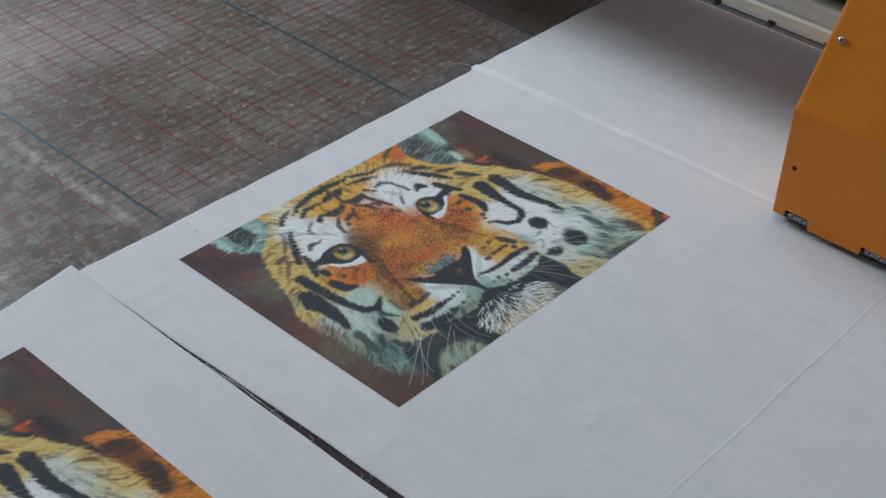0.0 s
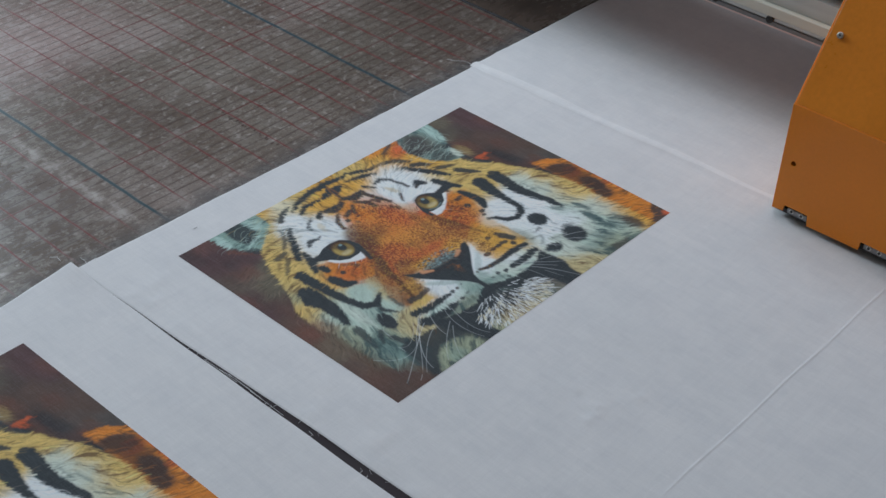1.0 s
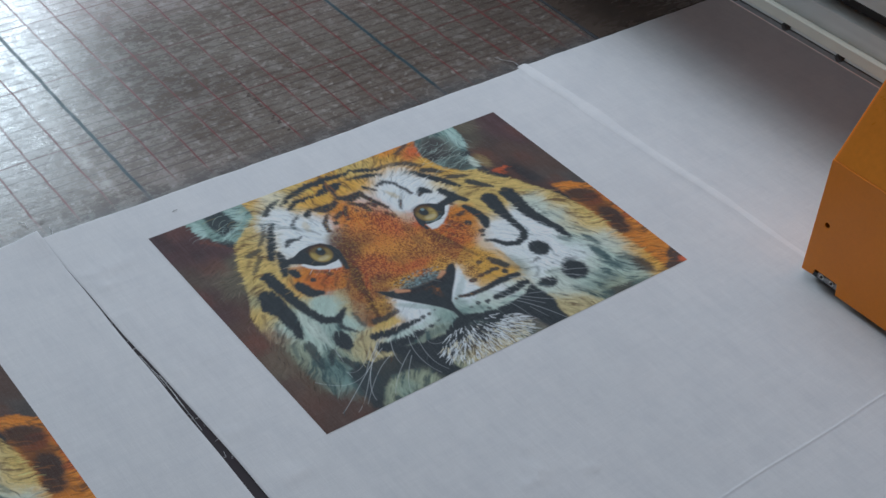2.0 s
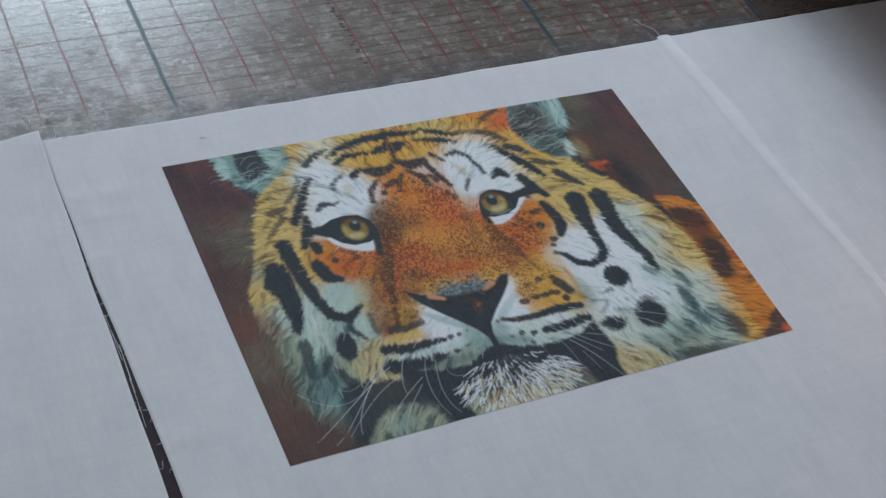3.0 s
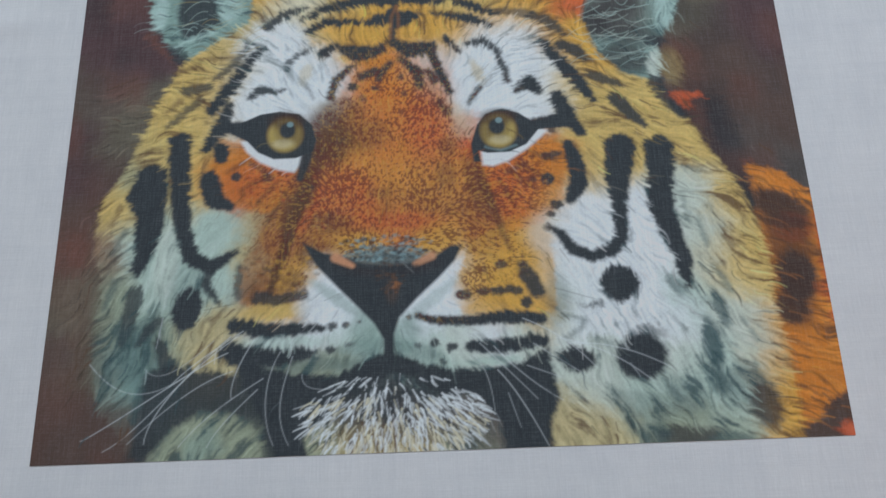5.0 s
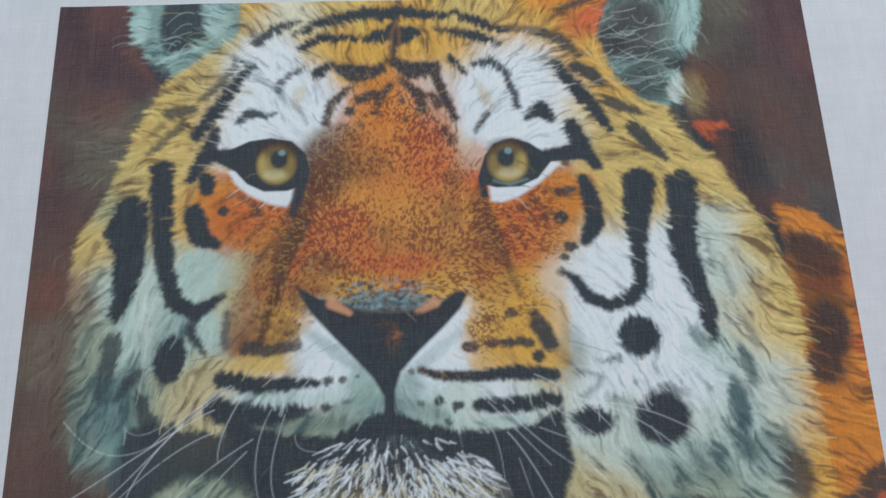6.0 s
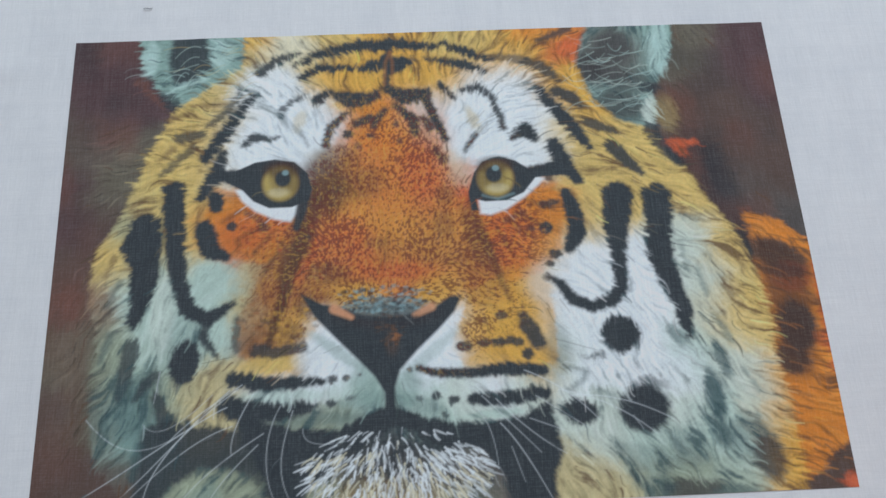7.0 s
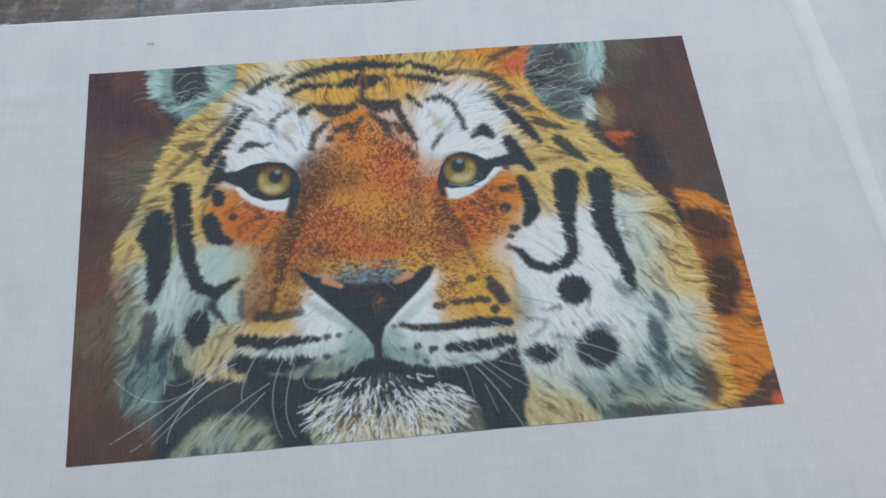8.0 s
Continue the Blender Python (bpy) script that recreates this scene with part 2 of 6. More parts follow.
STEEL_PAINT = surface("grey_steel_paint", (0.22, 0.23, 0.24), 0.45)
GAP_DARK = surface("dark_gap_brown", (0.028, 0.019, 0.025), 0.85, 0.0, 0.25)
FADED_RED = surface("faded_red_ink", (0.085, 0.042, 0.038), 0.6, 0.0, 0.3)
DARK_COVER = surface("dark_brown_enamel", (0.05, 0.036, 0.032), 0.5)
PLASTER = surface("wall_plaster", (0.58, 0.50, 0.45), 0.85, 0.0, 0.05, 60)
CEILING_PAINT = surface("ceiling_paint", (0.42, 0.40, 0.38), 0.9, 0.0, 0.04, 40)
CONCRETE = surface("concrete_floor", (0.24, 0.23, 0.22), 0.6, 0.0, 0.2, 35)
FRAME_PAINT = surface("window_paint", (0.75, 0.75, 0.73), 0.4, 0.0, 0.05)


# ---- shapes ----
def part(name, bm, material, parent=None, label=""):
    data = bpy.data.meshes.new(name)
    bm.normal_update()
    bm.to_mesh(data)
    bm.free()
    data.materials.append(material)
    ob = new(name, data)
    ob.parent = parent
    return tagged(ob, label)


def empty(name, at=(0, 0, 0)):
    ob = new(name)
    ob.empty_display_size = 0.05
    ob.matrix_world = Matrix.Translation(at)
    return ob


def box(lo, hi, bevel=0.0, bm=None):
    bm = bm or bmesh.new()
    m = Matrix.Translation([(a + b) / 2 for a, b in zip(lo, hi)]) @ Matrix.Diagonal([b - a for a, b in zip(lo, hi)] + [1])
    made = bmesh.ops.create_cube(bm, size=1, matrix=m)["verts"]
    if bevel:
        edges = list({e for v in made for e in v.link_edges})
        bmesh.ops.bevel(bm, geom=edges, offset=bevel, segments=2, profile=0.5, affect="EDGES")
    return bm


def rod(at, axis, radius, length, sides=16, bm=None, bevel=0.0, tip=None):
    bm = bm or bmesh.new()
    turn = Vector((0, 0, 1)).rotation_difference(Vector(axis)).to_matrix().to_4x4()
    made = bmesh.ops.create_cone(bm, cap_ends=True, segments=sides, radius1=radius, radius2=radius if tip is None else tip, depth=length, matrix=Matrix.Translation(at) @ turn)["verts"]
    if bevel:
        rims = [e for e in {e for v in made for e in v.link_edges} if any(len(f.verts) > 4 for f in e.link_faces)]
        bmesh.ops.bevel(bm, geom=rims, offset=bevel, segments=2, profile=0.5, affect="EDGES")
    return bm


def plate(outline, holes, to_world, thick, bevel=0.0):
    """A flat sheet with an outline and holes in its own plane, of some thickness along its normal."""
    bm = bmesh.new()
    edges = []
    for loop in (outline, *holes):
        vs = [bm.verts.new((*p, 0)) for p in loop]
        edges += [bm.edges.new((vs[k - 1], vs[k])) for k in range(len(vs))]
    bmesh.ops.triangle_fill(bm, use_beauty=True, use_dissolve=False, edges=edges)
    grown = bmesh.ops.extrude_face_region(bm, geom=bm.faces[:])["geom"]
    bmesh.ops.translate(bm, verts=[g for g in grown if isinstance(g, bmesh.types.BMVert)], vec=(0, 0, thick))
    bmesh.ops.recalc_face_normals(bm, faces=bm.faces[:])
    if bevel:
        sharp = [e for e in bm.edges if len(e.link_faces) == 2 and e.calc_face_angle() > 0.6]
        bmesh.ops.bevel(bm, geom=sharp, offset=bevel, segments=2, profile=0.5, affect="EDGES")
    bm.transform(to_world)
    return bm


def tube(points, radius, sides=6, bm=None):
    """A thin round cord along points."""
    bm = bm or bmesh.new()
    pts = [Vector(p) for p in points]
    rings = []
    for k, p in enumerate(pts):
        d = (pts[min(k + 1, len(pts) - 1)] - pts[max(k - 1, 0)]).normalized()
        a = d.orthogonal().normalized()
        b = d.cross(a)
        rings.append([bm.verts.new(p + (a * math.cos(s) + b * math.sin(s)) * radius) for s in (2 * math.pi * j / sides for j in range(sides))])
    for r, q in zip(rings, rings[1:]):
        for j in range(sides):
            bm.faces.new((r[j - 1], r[j], q[j], q[j - 1]))
    bm.faces.new(rings[0][::-1])
    bm.faces.new(rings[-1])
    return bm


def grid_mesh(name, X, Y, Z):
    """A sheet over a lattice of X, Y, Z arrays of one shape."""
    ny, nx = X.shape
    data = bpy.data.meshes.new(name)
    data.vertices.add(nx * ny)
    data.vertices.foreach_set("co", np.stack([X, Y, Z], -1).astype(np.float32).ravel())
    k = np.arange(nx * ny).reshape(ny, nx)
    quads = np.stack([k[:-1, :-1], k[:-1, 1:], k[1:, 1:], k[1:, :-1]], -1).reshape(-1, 4)
    data.loops.add(quads.size)
    data.loops.foreach_set("vertex_index", quads.astype(np.int32).ravel())
    data.polygons.add(len(quads))
    data.polygons.foreach_set("loop_start", (np.arange(len(quads)) * 4).astype(np.int32))
    data.polygons.foreach_set("use_smooth", np.ones(len(quads), bool))
    data.update()
    data.validate()
    return data


# ---- room ----
FLOOR_Z, TOP_Z = -0.78, 2.6


def structure(ob, label, category):
    return tagged(ob, label, category, kind="structure")


structure(part("floor", box((-3.7, -3.2, FLOOR_Z - 0.1), (3.7, 3.4, FLOOR_Z)), CONCRETE), "grey concrete workshop floor", "floor")
# opening, frame and pane added to hold the overhead lamp
ROOF = (0.05, 2.15, -0.5, 2.0)
roof_mesh = box((-3.7, -3.2, TOP_Z), (ROOF[0], 3.4, TOP_Z + 0.1))
box((ROOF[1], -3.2, TOP_Z), (3.7, 3.4, TOP_Z + 0.1), bm=roof_mesh)
box((ROOF[0], -3.2, TOP_Z), (ROOF[1], ROOF[2], TOP_Z + 0.1), bm=roof_mesh)
box((ROOF[0], ROOF[3], TOP_Z), (ROOF[1], 3.4, TOP_Z + 0.1), bm=roof_mesh)
structure(part("ceiling", roof_mesh, CEILING_PAINT), "off-white painted ceiling with an added roof light", "ceiling")
roof_light = structure(empty("added_roof_light"), "added glass roof light, out of view, in a white painted frame", "window")
for lo, hi in (((ROOF[0], ROOF[2]), (ROOF[0] + 0.05, ROOF[3])), ((ROOF[1] - 0.05, ROOF[2]), (ROOF[1], ROOF[3])), ((ROOF[0] + 0.05, ROOF[2]), (ROOF[1] - 0.05, ROOF[2] + 0.05)), ((ROOF[0] + 0.05, ROOF[3] - 0.05), (ROOF[1] - 0.05, ROOF[3]))):
    part("window_frame", box((*lo, TOP_Z + 0.02), (*hi, TOP_Z + 0.08), 0.003), FRAME_PAINT, roof_light)
part("pane", box((ROOF[0] + 0.05, ROOF[2] + 0.05, TOP_Z + 0.045), (ROOF[1] - 0.05, ROOF[3] - 0.05, TOP_Z + 0.053)), GLASS, roof_light).visible_shadow = False


def wall_with_window(name, along_x, at, span, opening, label):
    """A 0.2 m wall along x or y with one opening (from, to, sill, head)."""
    a0, a1, z0, z1 = opening
    bm = bmesh.new()
    for lo, hi, zl, zh in ((span[0], a0, FLOOR_Z, TOP_Z), (a1, span[1], FLOOR_Z, TOP_Z), (a0, a1, FLOOR_Z, z0), (a0, a1, z1, TOP_Z)):
        if along_x:
            box((lo, at, zl), (hi, at + 0.2, zh), bm=bm)
        else:
            box((at - 0.2, lo, zl), (at, hi, zh), bm=bm)
    return structure(part(name, bm, PLASTER), label, "wall")


def window(name, along_x, at, opening):
    a0, a1, z0, z1 = opening
    top = empty(name)
    structure(top, "white painted window with two glass panes", "window")

    def bar_between(lo, hi, zl, zh, deep, material, part_name):
        if along_x:
            bm = box((lo, at + 0.1 - deep, zl), (hi, at + 0.1 + deep, zh), 0.003 if deep > 0.01 else 0)
        else:
            bm = box((at - 0.1 - deep, lo, zl), (at - 0.1 + deep, hi, zh), 0.003 if deep > 0.01 else 0)
        return part(part_name, bm, material, top)

    mid = (a0 + a1) / 2
    for lo, hi, zl, zh in ((a0, a0 + 0.05, z0, z1), (a1 - 0.05, a1, z0, z1), (mid - 0.03, mid + 0.03, z0 + 0.05, z1 - 0.05), (a0 + 0.05, a1 - 0.05, z0, z0 + 0.05), (a0 + 0.05, a1 - 0.05, z1 - 0.05, z1)):
        bar_between(lo, hi, zl, zh, 0.03, FRAME_PAINT, "window_frame")
    for lo, hi in ((a0 + 0.05, mid - 0.03), (mid + 0.03, a1 - 0.05)):
        bar_between(lo, hi, z0 + 0.05, z1 - 0.05, 0.003, GLASS, "pane").visible_shadow = False


NORTH_OPEN = (-0.30, 1.10, 0.98, 1.94)
wall_with_window("wall_north", True, 3.2, (-3.7, 3.7), NORTH_OPEN, "plain plastered wall with a wide window")
structure(part("wall_west", box((-3.7, -3.0, FLOOR_Z), (-3.5, 3.2, TOP_Z)), PLASTER), "plain plastered wall", "wall")
window("window_1", True, 3.2, NORTH_OPEN)
structure(part("wall_east", box((3.5, -3.0, FLOOR_Z), (3.7, 3.2, TOP_Z)), PLASTER), "plain plastered wall", "wall")
structure(part("wall_south", box((-3.7, -3.2, FLOOR_Z), (3.7, -3.0, TOP_Z)), PLASTER), "plain plastered wall", "wall")


# ---- printing table ----
def printing_table():
    t = empty("printing_table", (0.1, -0.1, FLOOR_Z))
    tagged(t, "long printing table, worn varnished top with ruled lines", "table")
    x0, x1, y0, y1 = -1.35, 1.65, -1.15, 1.05
    lift = Matrix.Translation((-0.1, 0.1, -FLOOR_Z))

    def add(name, bm, mat, label=""):
        bm.transform(lift)
        return part(name, bm, mat, t, label)

    top = add("tabletop", box((x0, y0, -0.03), (x1, y1, 0), 0.002), RULED, "grey-brown varnished top with ruled lines")
    top.location = (-0.1, 0.1, -FLOOR_Z)
    top.data.transform(Matrix.Translation((0.1, -0.1, FLOOR_Z)))
    for a, b in (((x0, y0, -0.11), (x1, y0 + 0.05, -0.031)), ((x0, y1 - 0.05, -0.11), (x1, y1, -0.031)), ((x0, y0 + 0.05, -0.11), (x0 + 0.05, y1 - 0.05, -0.031)), ((x1 - 0.05, y0 + 0.05, -0.11), (x1, y1 - 0.05, -0.031))):
        add("apron", box(a, b, 0.002), STEEL_PAINT)
    for x in (x0 + 0.06, x1 - 0.14):
        for y in (y0 + 0.06, y1 - 0.14):
            add("leg", box((x, y, FLOOR_Z), (x + 0.08, y + 0.08, -0.031), 0.004), STEEL_PAINT)
    # smooth dark board laid beside the ruled sheet, with a blue-grey taped edge
    add("end_board", box((0.631, 0.3615, 0.0003), (1.64, 1.04, 0.0013), 0.0003), DARK_BOARD, "smooth dark brown varnished board")
    add("edge_tape", plate([(0.6262 + 0.0014 * math.sin(17 * y), y) for y in np.linspace(0.3615, 1.04, 24)] + [(0.6305, 1.04), (0.6305, 0.3615)], [], Matrix.Translation((0, 0, 0.0003)), 0.0006), BLUE_TAPE, "blue-grey tape along the board")
    # unreadable ruler marks
    bm = bmesh.new()
    r = random.Random(3)
    for k in range(17):
        y = 0.395 + 0.0064 * k + r.uniform(-0.002, 0.002)
        x = 0.2125 + r.uniform(-0.002, 0.002)
        box((x - r.uniform(0.001, 0.003), y, 0.0002), (x + r.uniform(0.0005, 0.002), y + r.uniform(0.0006, 0.0012), 0.0005), bm=bm)
    tagged(add("ruler_marks", bm, FADED_RED, "row of small faded red-brown ruler marks"), kind="stuff")
    return t


printing_table()

# ---- fabric ----
REPEAT = 0.606
PRINT_W = 0.42
EDGE_Y = 0.358


def smooth_noise(x, y, seed):
    rng = np.random.RandomState(seed)
    table = rng.rand(257, 257)
    table[256], table[:, 256] = table[0], table[:, 0]
    xi, yi = np.floor(x).astype(int), np.floor(y).astype(int)
    fx, fy = x - xi, y - yi
    fx, fy = fx * fx * (3 - 2 * fx), fy * fy * (3 - 2 * fy)
    xi, yi = xi % 256, yi % 256
    return (table[yi, xi] * (1 - fx) + table[yi, xi + 1] * fx) * (1 - fy) + (table[yi + 1, xi] * (1 - fx) + table[yi + 1, xi + 1] * fx) * fy


def lie(x, y):
    """Height of the cloth over the table: slack, faint wrinkles."""
    z = 0.0009 + 0.0009 * smooth_noise(x * 9 + 40, y * 7 + 40, 3) + 0.0004 * smooth_noise(x * 38 + 9, y * 16 + 9, 4)
    near_gap = np.exp(-((x + 0.055) / 0.03) ** 2)
    return z + 0.00035 * smooth_noise(x * 90 + 5, y * 14 + 5, 8) + near_gap * 0.0011 * np.clip(smooth_noise(x * 60 + 7, y * 45 + 7, 10) * 2.4 - 1.4, 0, 1)


def seam_x(y):
    return 0.5155 - 0.034 * (y - 0.19) + 0.0012 * np.sin(y * 31)


def main_lie(x, y):
    s = (x - seam_x(y)) / 0.0075
    ridge = 0.0020 * np.exp(-np.abs(s) ** 2.4) * (0.8 + 0.35 * smooth_noise(y * 22 + 3, y * 0 + 3, 5))
    crease = 0.0003 * np.exp(-((y + 0.2345 - 0.01 * (x - 0.2) + 0.0006 * np.sin(x * 40)) / 0.0010) ** 2) * np.clip((x - 0.05) / 0.05, 0, 1)
    dent = 0.0
    for cx, cy, size, deep in ((0.117, -0.137, 0.017, 0.0027), (0.125, -0.098, 0.011, 0.0017), (0.159, -0.143, 0.012, 0.0017), (-0.073, 0.289, 0.009, 0.0020), (-0.062, 0.267, 0.010, 0.0018), (-0.055, 0.235, 0.009, 0.0012)):
        fall = np.exp(-((x - cx) ** 2 + (y - cy) ** 2) / size ** 2)
        dent = dent + deep * fall * np.abs(smooth_noise((x + y) * 130 + 60, (x - y) * 60 + 60, 20) - 0.5) * 2
    return lie(x, y) + ridge + crease + dent


GAP_LEFT = -0.0837


def gap_right(y):
    return np.interp(y, [-0.9, -0.2, -0.07, 0.0, 0.08, 0.15, 0.2, 0.25, 0.34], [-0.066, -0.0725, -0.0742, -0.0752, -0.0768, -0.0795, -0.0815, -0.0825, -0.0834])


def gap_mid(y):
    return (GAP_LEFT + gap_right(y)) / 2 + 0.0003 * np.sin(y * 55)


def gap_half(y):
    return (gap_right(y) - GAP_LEFT) / 2


def steps(*pairs):
    """Coordinates from pairs of (end, step), after a first start."""
    out = [pairs[0]]
    for end, step in pairs[1:]:
        n = max(1, round((end - out[-1]) / step))
        out += list(np.linspace(out[-1], end, n + 1)[1:])
    return np.array(out)


def cloth(name, u, y, left, right, top, height, label, lean=None):
    """A sheet of cloth between two edges that drop to the table as a thin hem."""
    U, Y = np.meshgrid(u, y)
    L, R = left(Y), right(Y)
    X = L + (R - L) * U
    Y = Y + top(X) * np.clip((Y - 0.25) / (EDGE_Y - 0.25), 0, 1)
    Z = height(X, Y)
    if lean:
        Z = Z + lean(X, Y)
    rim = np.zeros_like(Z, bool)
    rim[0] = rim[-1] = rim[:, 0] = rim[:, -1] = True
    low = Z.copy()
    low[rim] -= 0.0007
    data = grid_mesh(name, X, Y, np.where(rim, low, Z))
    data.materials.append(COTTON)
    ob = new(name, data)
    return tagged(ob, label, "fabric")


# dark sheet added so that the gap between the fabrics looks dark
underlay = part("underlay", box((-1.22, -0.95, 0.0002), (1.45, 0.3520, 0.0006)), GAP_DARK)
tagged(underlay, "thin dark brown sheet added beneath the white fabric to darken the gap", "underlay")
SHEET_Y = steps(-0.98, (-0.26, 0.008), (-0.20, 0.0008), (0.352, 0.004), (EDGE_Y, 0.001))
SPAN = 1.48 + 0.083
u_seam = (0.515 + 0.083) / SPAN
main_sheet = cloth(
    "fabric_sheet", steps(0, (0.004, 0.0008), (u_seam - 0.018, 0.0028), (u_seam + 0.018, 0.0008), (1, 0.004)), SHEET_Y,
    lambda y: gap_mid(y) + gap_half(y), lambda y: 1.48 + 0 * y,
    lambda x: np.where(x > 0.506, 0.0022, 0) + 0.016 * np.clip(0.21 - x, 0, 0.3) + 0.0009 * (smooth_noise(x * 45 + 5, x * 0 + 5, 6) - 0.5),
    main_lie, "white cotton fabric with a ridge and creases on the printing table")
left_sheet = cloth(
    "fabric_sheet", steps(0, (0.996, 0.0045), (1, 0.001)), SHEET_Y,
    lambda y: -1.25 + 0 * y, lambda y: gap_mid(y) - gap_half(y),
    lambda x: 0.004 + 0.010 * np.clip((x + 0.19) / 0.10, 0, 1) + 0.0012 * (smooth_noise(x * 30 + 5, x * 0 + 5, 7) - 0.5),
    lambda x, y: lie(x + REPEAT, y), "white cotton fabric with a lifted frayed corner on the table",
    lambda x, y: 0.0032 * np.clip((x + 0.150) / 0.065, 0, 1) ** 2 * np.clip((y - 0.29) / 0.07, 0, 1) ** 2)


# ---- the printed motif: plain patches, bars and strands of colour ----
def tone(red, green, blue):
    """A dye's reflectance from its colour on a 0 to 255 scale beside the white cloth."""
    return tuple(k * (v / 255) ** 2.2 for k, v in zip((1.14, 1.19, 1.14), (red, green, blue)))


PLUM, OLIVE, UMBER, RUSTY = tone(84, 62, 66), tone(98, 90, 80), tone(88, 70, 66), tone(108, 70, 62)
SLATEBROWN, NIGHT, SHADE, INK_BLACK = tone(92, 84, 82), tone(56, 52, 56), tone(72, 52, 46), tone(53, 58, 64)
STRAW, AMBER, FLAME, EMBER = tone(200, 168, 104), tone(206, 154, 74), tone(200, 120, 52), tone(192, 88, 56)
COPPER, TAN, SAND, DULL = tone(150, 96, 60), tone(184, 158, 104), tone(182, 166, 128), tone(142, 148, 130)
WHITE, CREAM, BONE, MIST = tone(217, 220, 229), tone(208, 198, 176), tone(190, 198, 192), tone(172, 190, 184)
TEAL, PALE_TEAL, DEEP_TEAL, STEEL = tone(126, 150, 146), tone(170, 194, 192), tone(58, 80, 86), tone(128, 154, 162)
PEACH, GOLD, BISTRE = tone(208, 146, 112), tone(172, 148, 88), tone(92, 66, 52)
OCHRE, CRIMSON = tone(200, 136, 72), tone(98, 50, 44)
MX, MY = np.meshgrid(np.linspace(0, 420, 841), np.linspace(0, 305, 611))
canvas = np.empty((*MX.shape, 3))
combed, tints = [], []


def spread(dots, deep):
    """Blend values given at dots (x, y, reach, value) over the whole motif."""
    gx, gy = np.meshgrid(np.linspace(0, 420, 211), np.linspace(0, 305, 154))
    total, weight = np.zeros((*gx.shape, deep)), np.zeros(gx.shape)
    for x, y, reach, value in dots:
        d2 = (gx - x) ** 2 + (gy - y) ** 2
        w = np.exp(-d2 / (2 * reach * reach)) + 1e-5 / (1 + d2 / 400)
        total += w[..., None] * np.array(value)
        weight += w
    total /= weight[..., None]
    wander = 5.0 if deep == 3 else 0.0
    u = MX + wander * (smooth_noise(MX * 0.12, MY * 0.12, 51) - 0.5) + wander * (smooth_noise(MX * 0.45, MY * 0.45, 52) - 0.5)
    v = MY + wander * (smooth_noise(MX * 0.12, MY * 0.12, 53) - 0.5) + wander * (smooth_noise(MX * 0.45, MY * 0.45, 54) - 0.5)
    return pick(total, u / 420 * 210, v / 305 * 153)


def pick(values, u, v):
    """Values of a lattice at fractional columns u and rows v."""
    u, v = np.clip(u, 0, values.shape[1] - 1.001), np.clip(v, 0, values.shape[0] - 1.001)
    i, j = u.astype(int), v.astype(int)
    fu, fv = u - i, v - j
    if values.ndim == 3:
        fu, fv = fu[..., None], fv[..., None]
    return (values[j, i] * (1 - fu) + values[j, i + 1] * fu) * (1 - fv) + (values[j + 1, i] * (1 - fu) + values[j + 1, i + 1] * fu) * fv


def comb(dx, dy, points):
    combed.extend((x, y, 24, (dx, dy)) for x, y in points)


def tint(colour, reach, points):
    tints.extend((x, y, reach, colour) for x, y in points)


def settle():
    """Lay the blended tints over everything."""
    canvas[:] = spread(tints, 3)
    canvas[:] *= (0.86 + 0.28 * smooth_noise(MX * 0.09, MY * 0.022, 21) * 1.0)[..., None]
    blotch = np.clip(smooth_noise(MX * 0.055 + 7, MY * 0.03, 22) * 2.4 - 1.25, 0, 1) * 0.45
    canvas[:] += blotch[..., None] * (np.array(RUSTY) - canvas)
    blotch = np.clip(smooth_noise(MX * 0.08 + 3, MY * 0.05, 23) * 2.4 - 1.3, 0, 1) * 0.4
    canvas[:] += blotch[..., None] * (np.array(NIGHT) - canvas)


def begin_field():
    tints.clear()


def area(xs, ys, spare):
    a, b = np.clip([(min(xs) - spare) * 2, (max(xs) + spare) * 2 + 1], 0, 841).astype(int)
    c, d = np.clip([(min(ys) - spare) * 2, (max(ys) + spare) * 2 + 1], 0, 611).astype(int)
    return np.s_[c:d, a:b]


def lay(w, mask, colour):
    canvas[w] += np.clip(mask, 0, 1)[..., None] * (np.array(colour) - canvas[w])


def fill(colour, corners, soft, strength):
    """An area between corners; with no colour, of the blended tints."""
    w = area([p[0] for p in corners], [p[1] for p in corners], 6)
    px, py = MX[w], MY[w]
    near, inside = np.full(px.shape, 1e9), np.zeros(px.shape, bool)
    for (ax, ay), (bx, by) in zip(corners, corners[1:] + corners[:1]):
        dx, dy = bx - ax, by - ay
        f = np.clip(((px - ax) * dx + (py - ay) * dy) / (dx * dx + dy * dy + 1e-9), 0, 1)
        near = np.minimum(near, np.hypot(px - ax - f * dx, py - ay - f * dy))
        if dy:
            inside ^= ((ay > py) != (by > py)) & (px < ax + (py - ay) / dy * dx)
    mask = np.clip(np.where(inside, near, -near) / soft + 0.5, 0, 1) * strength
    lay(w, mask, spread(tints, 3)[w] if colour is None else colour)


def oval(colour, x, y, rx, ry, turn, soft, strength):
    big = max(rx, ry) * 1.6
    w = area((x - big, x + big), (y - big, y + big), 2)
    c, s = math.cos(radians(turn)), math.sin(radians(turn))
    px, py = MX[w] - x, MY[w] - y
    q = np.hypot((px * c + py * s) / rx, (py * c - px * s) / ry)
    m = np.clip((1 + soft * 0.5 - q) / max(soft, 0.8 / min(rx, ry)), 0, 1)
    lay(w, m * m * (3 - 2 * m) * strength, colour)


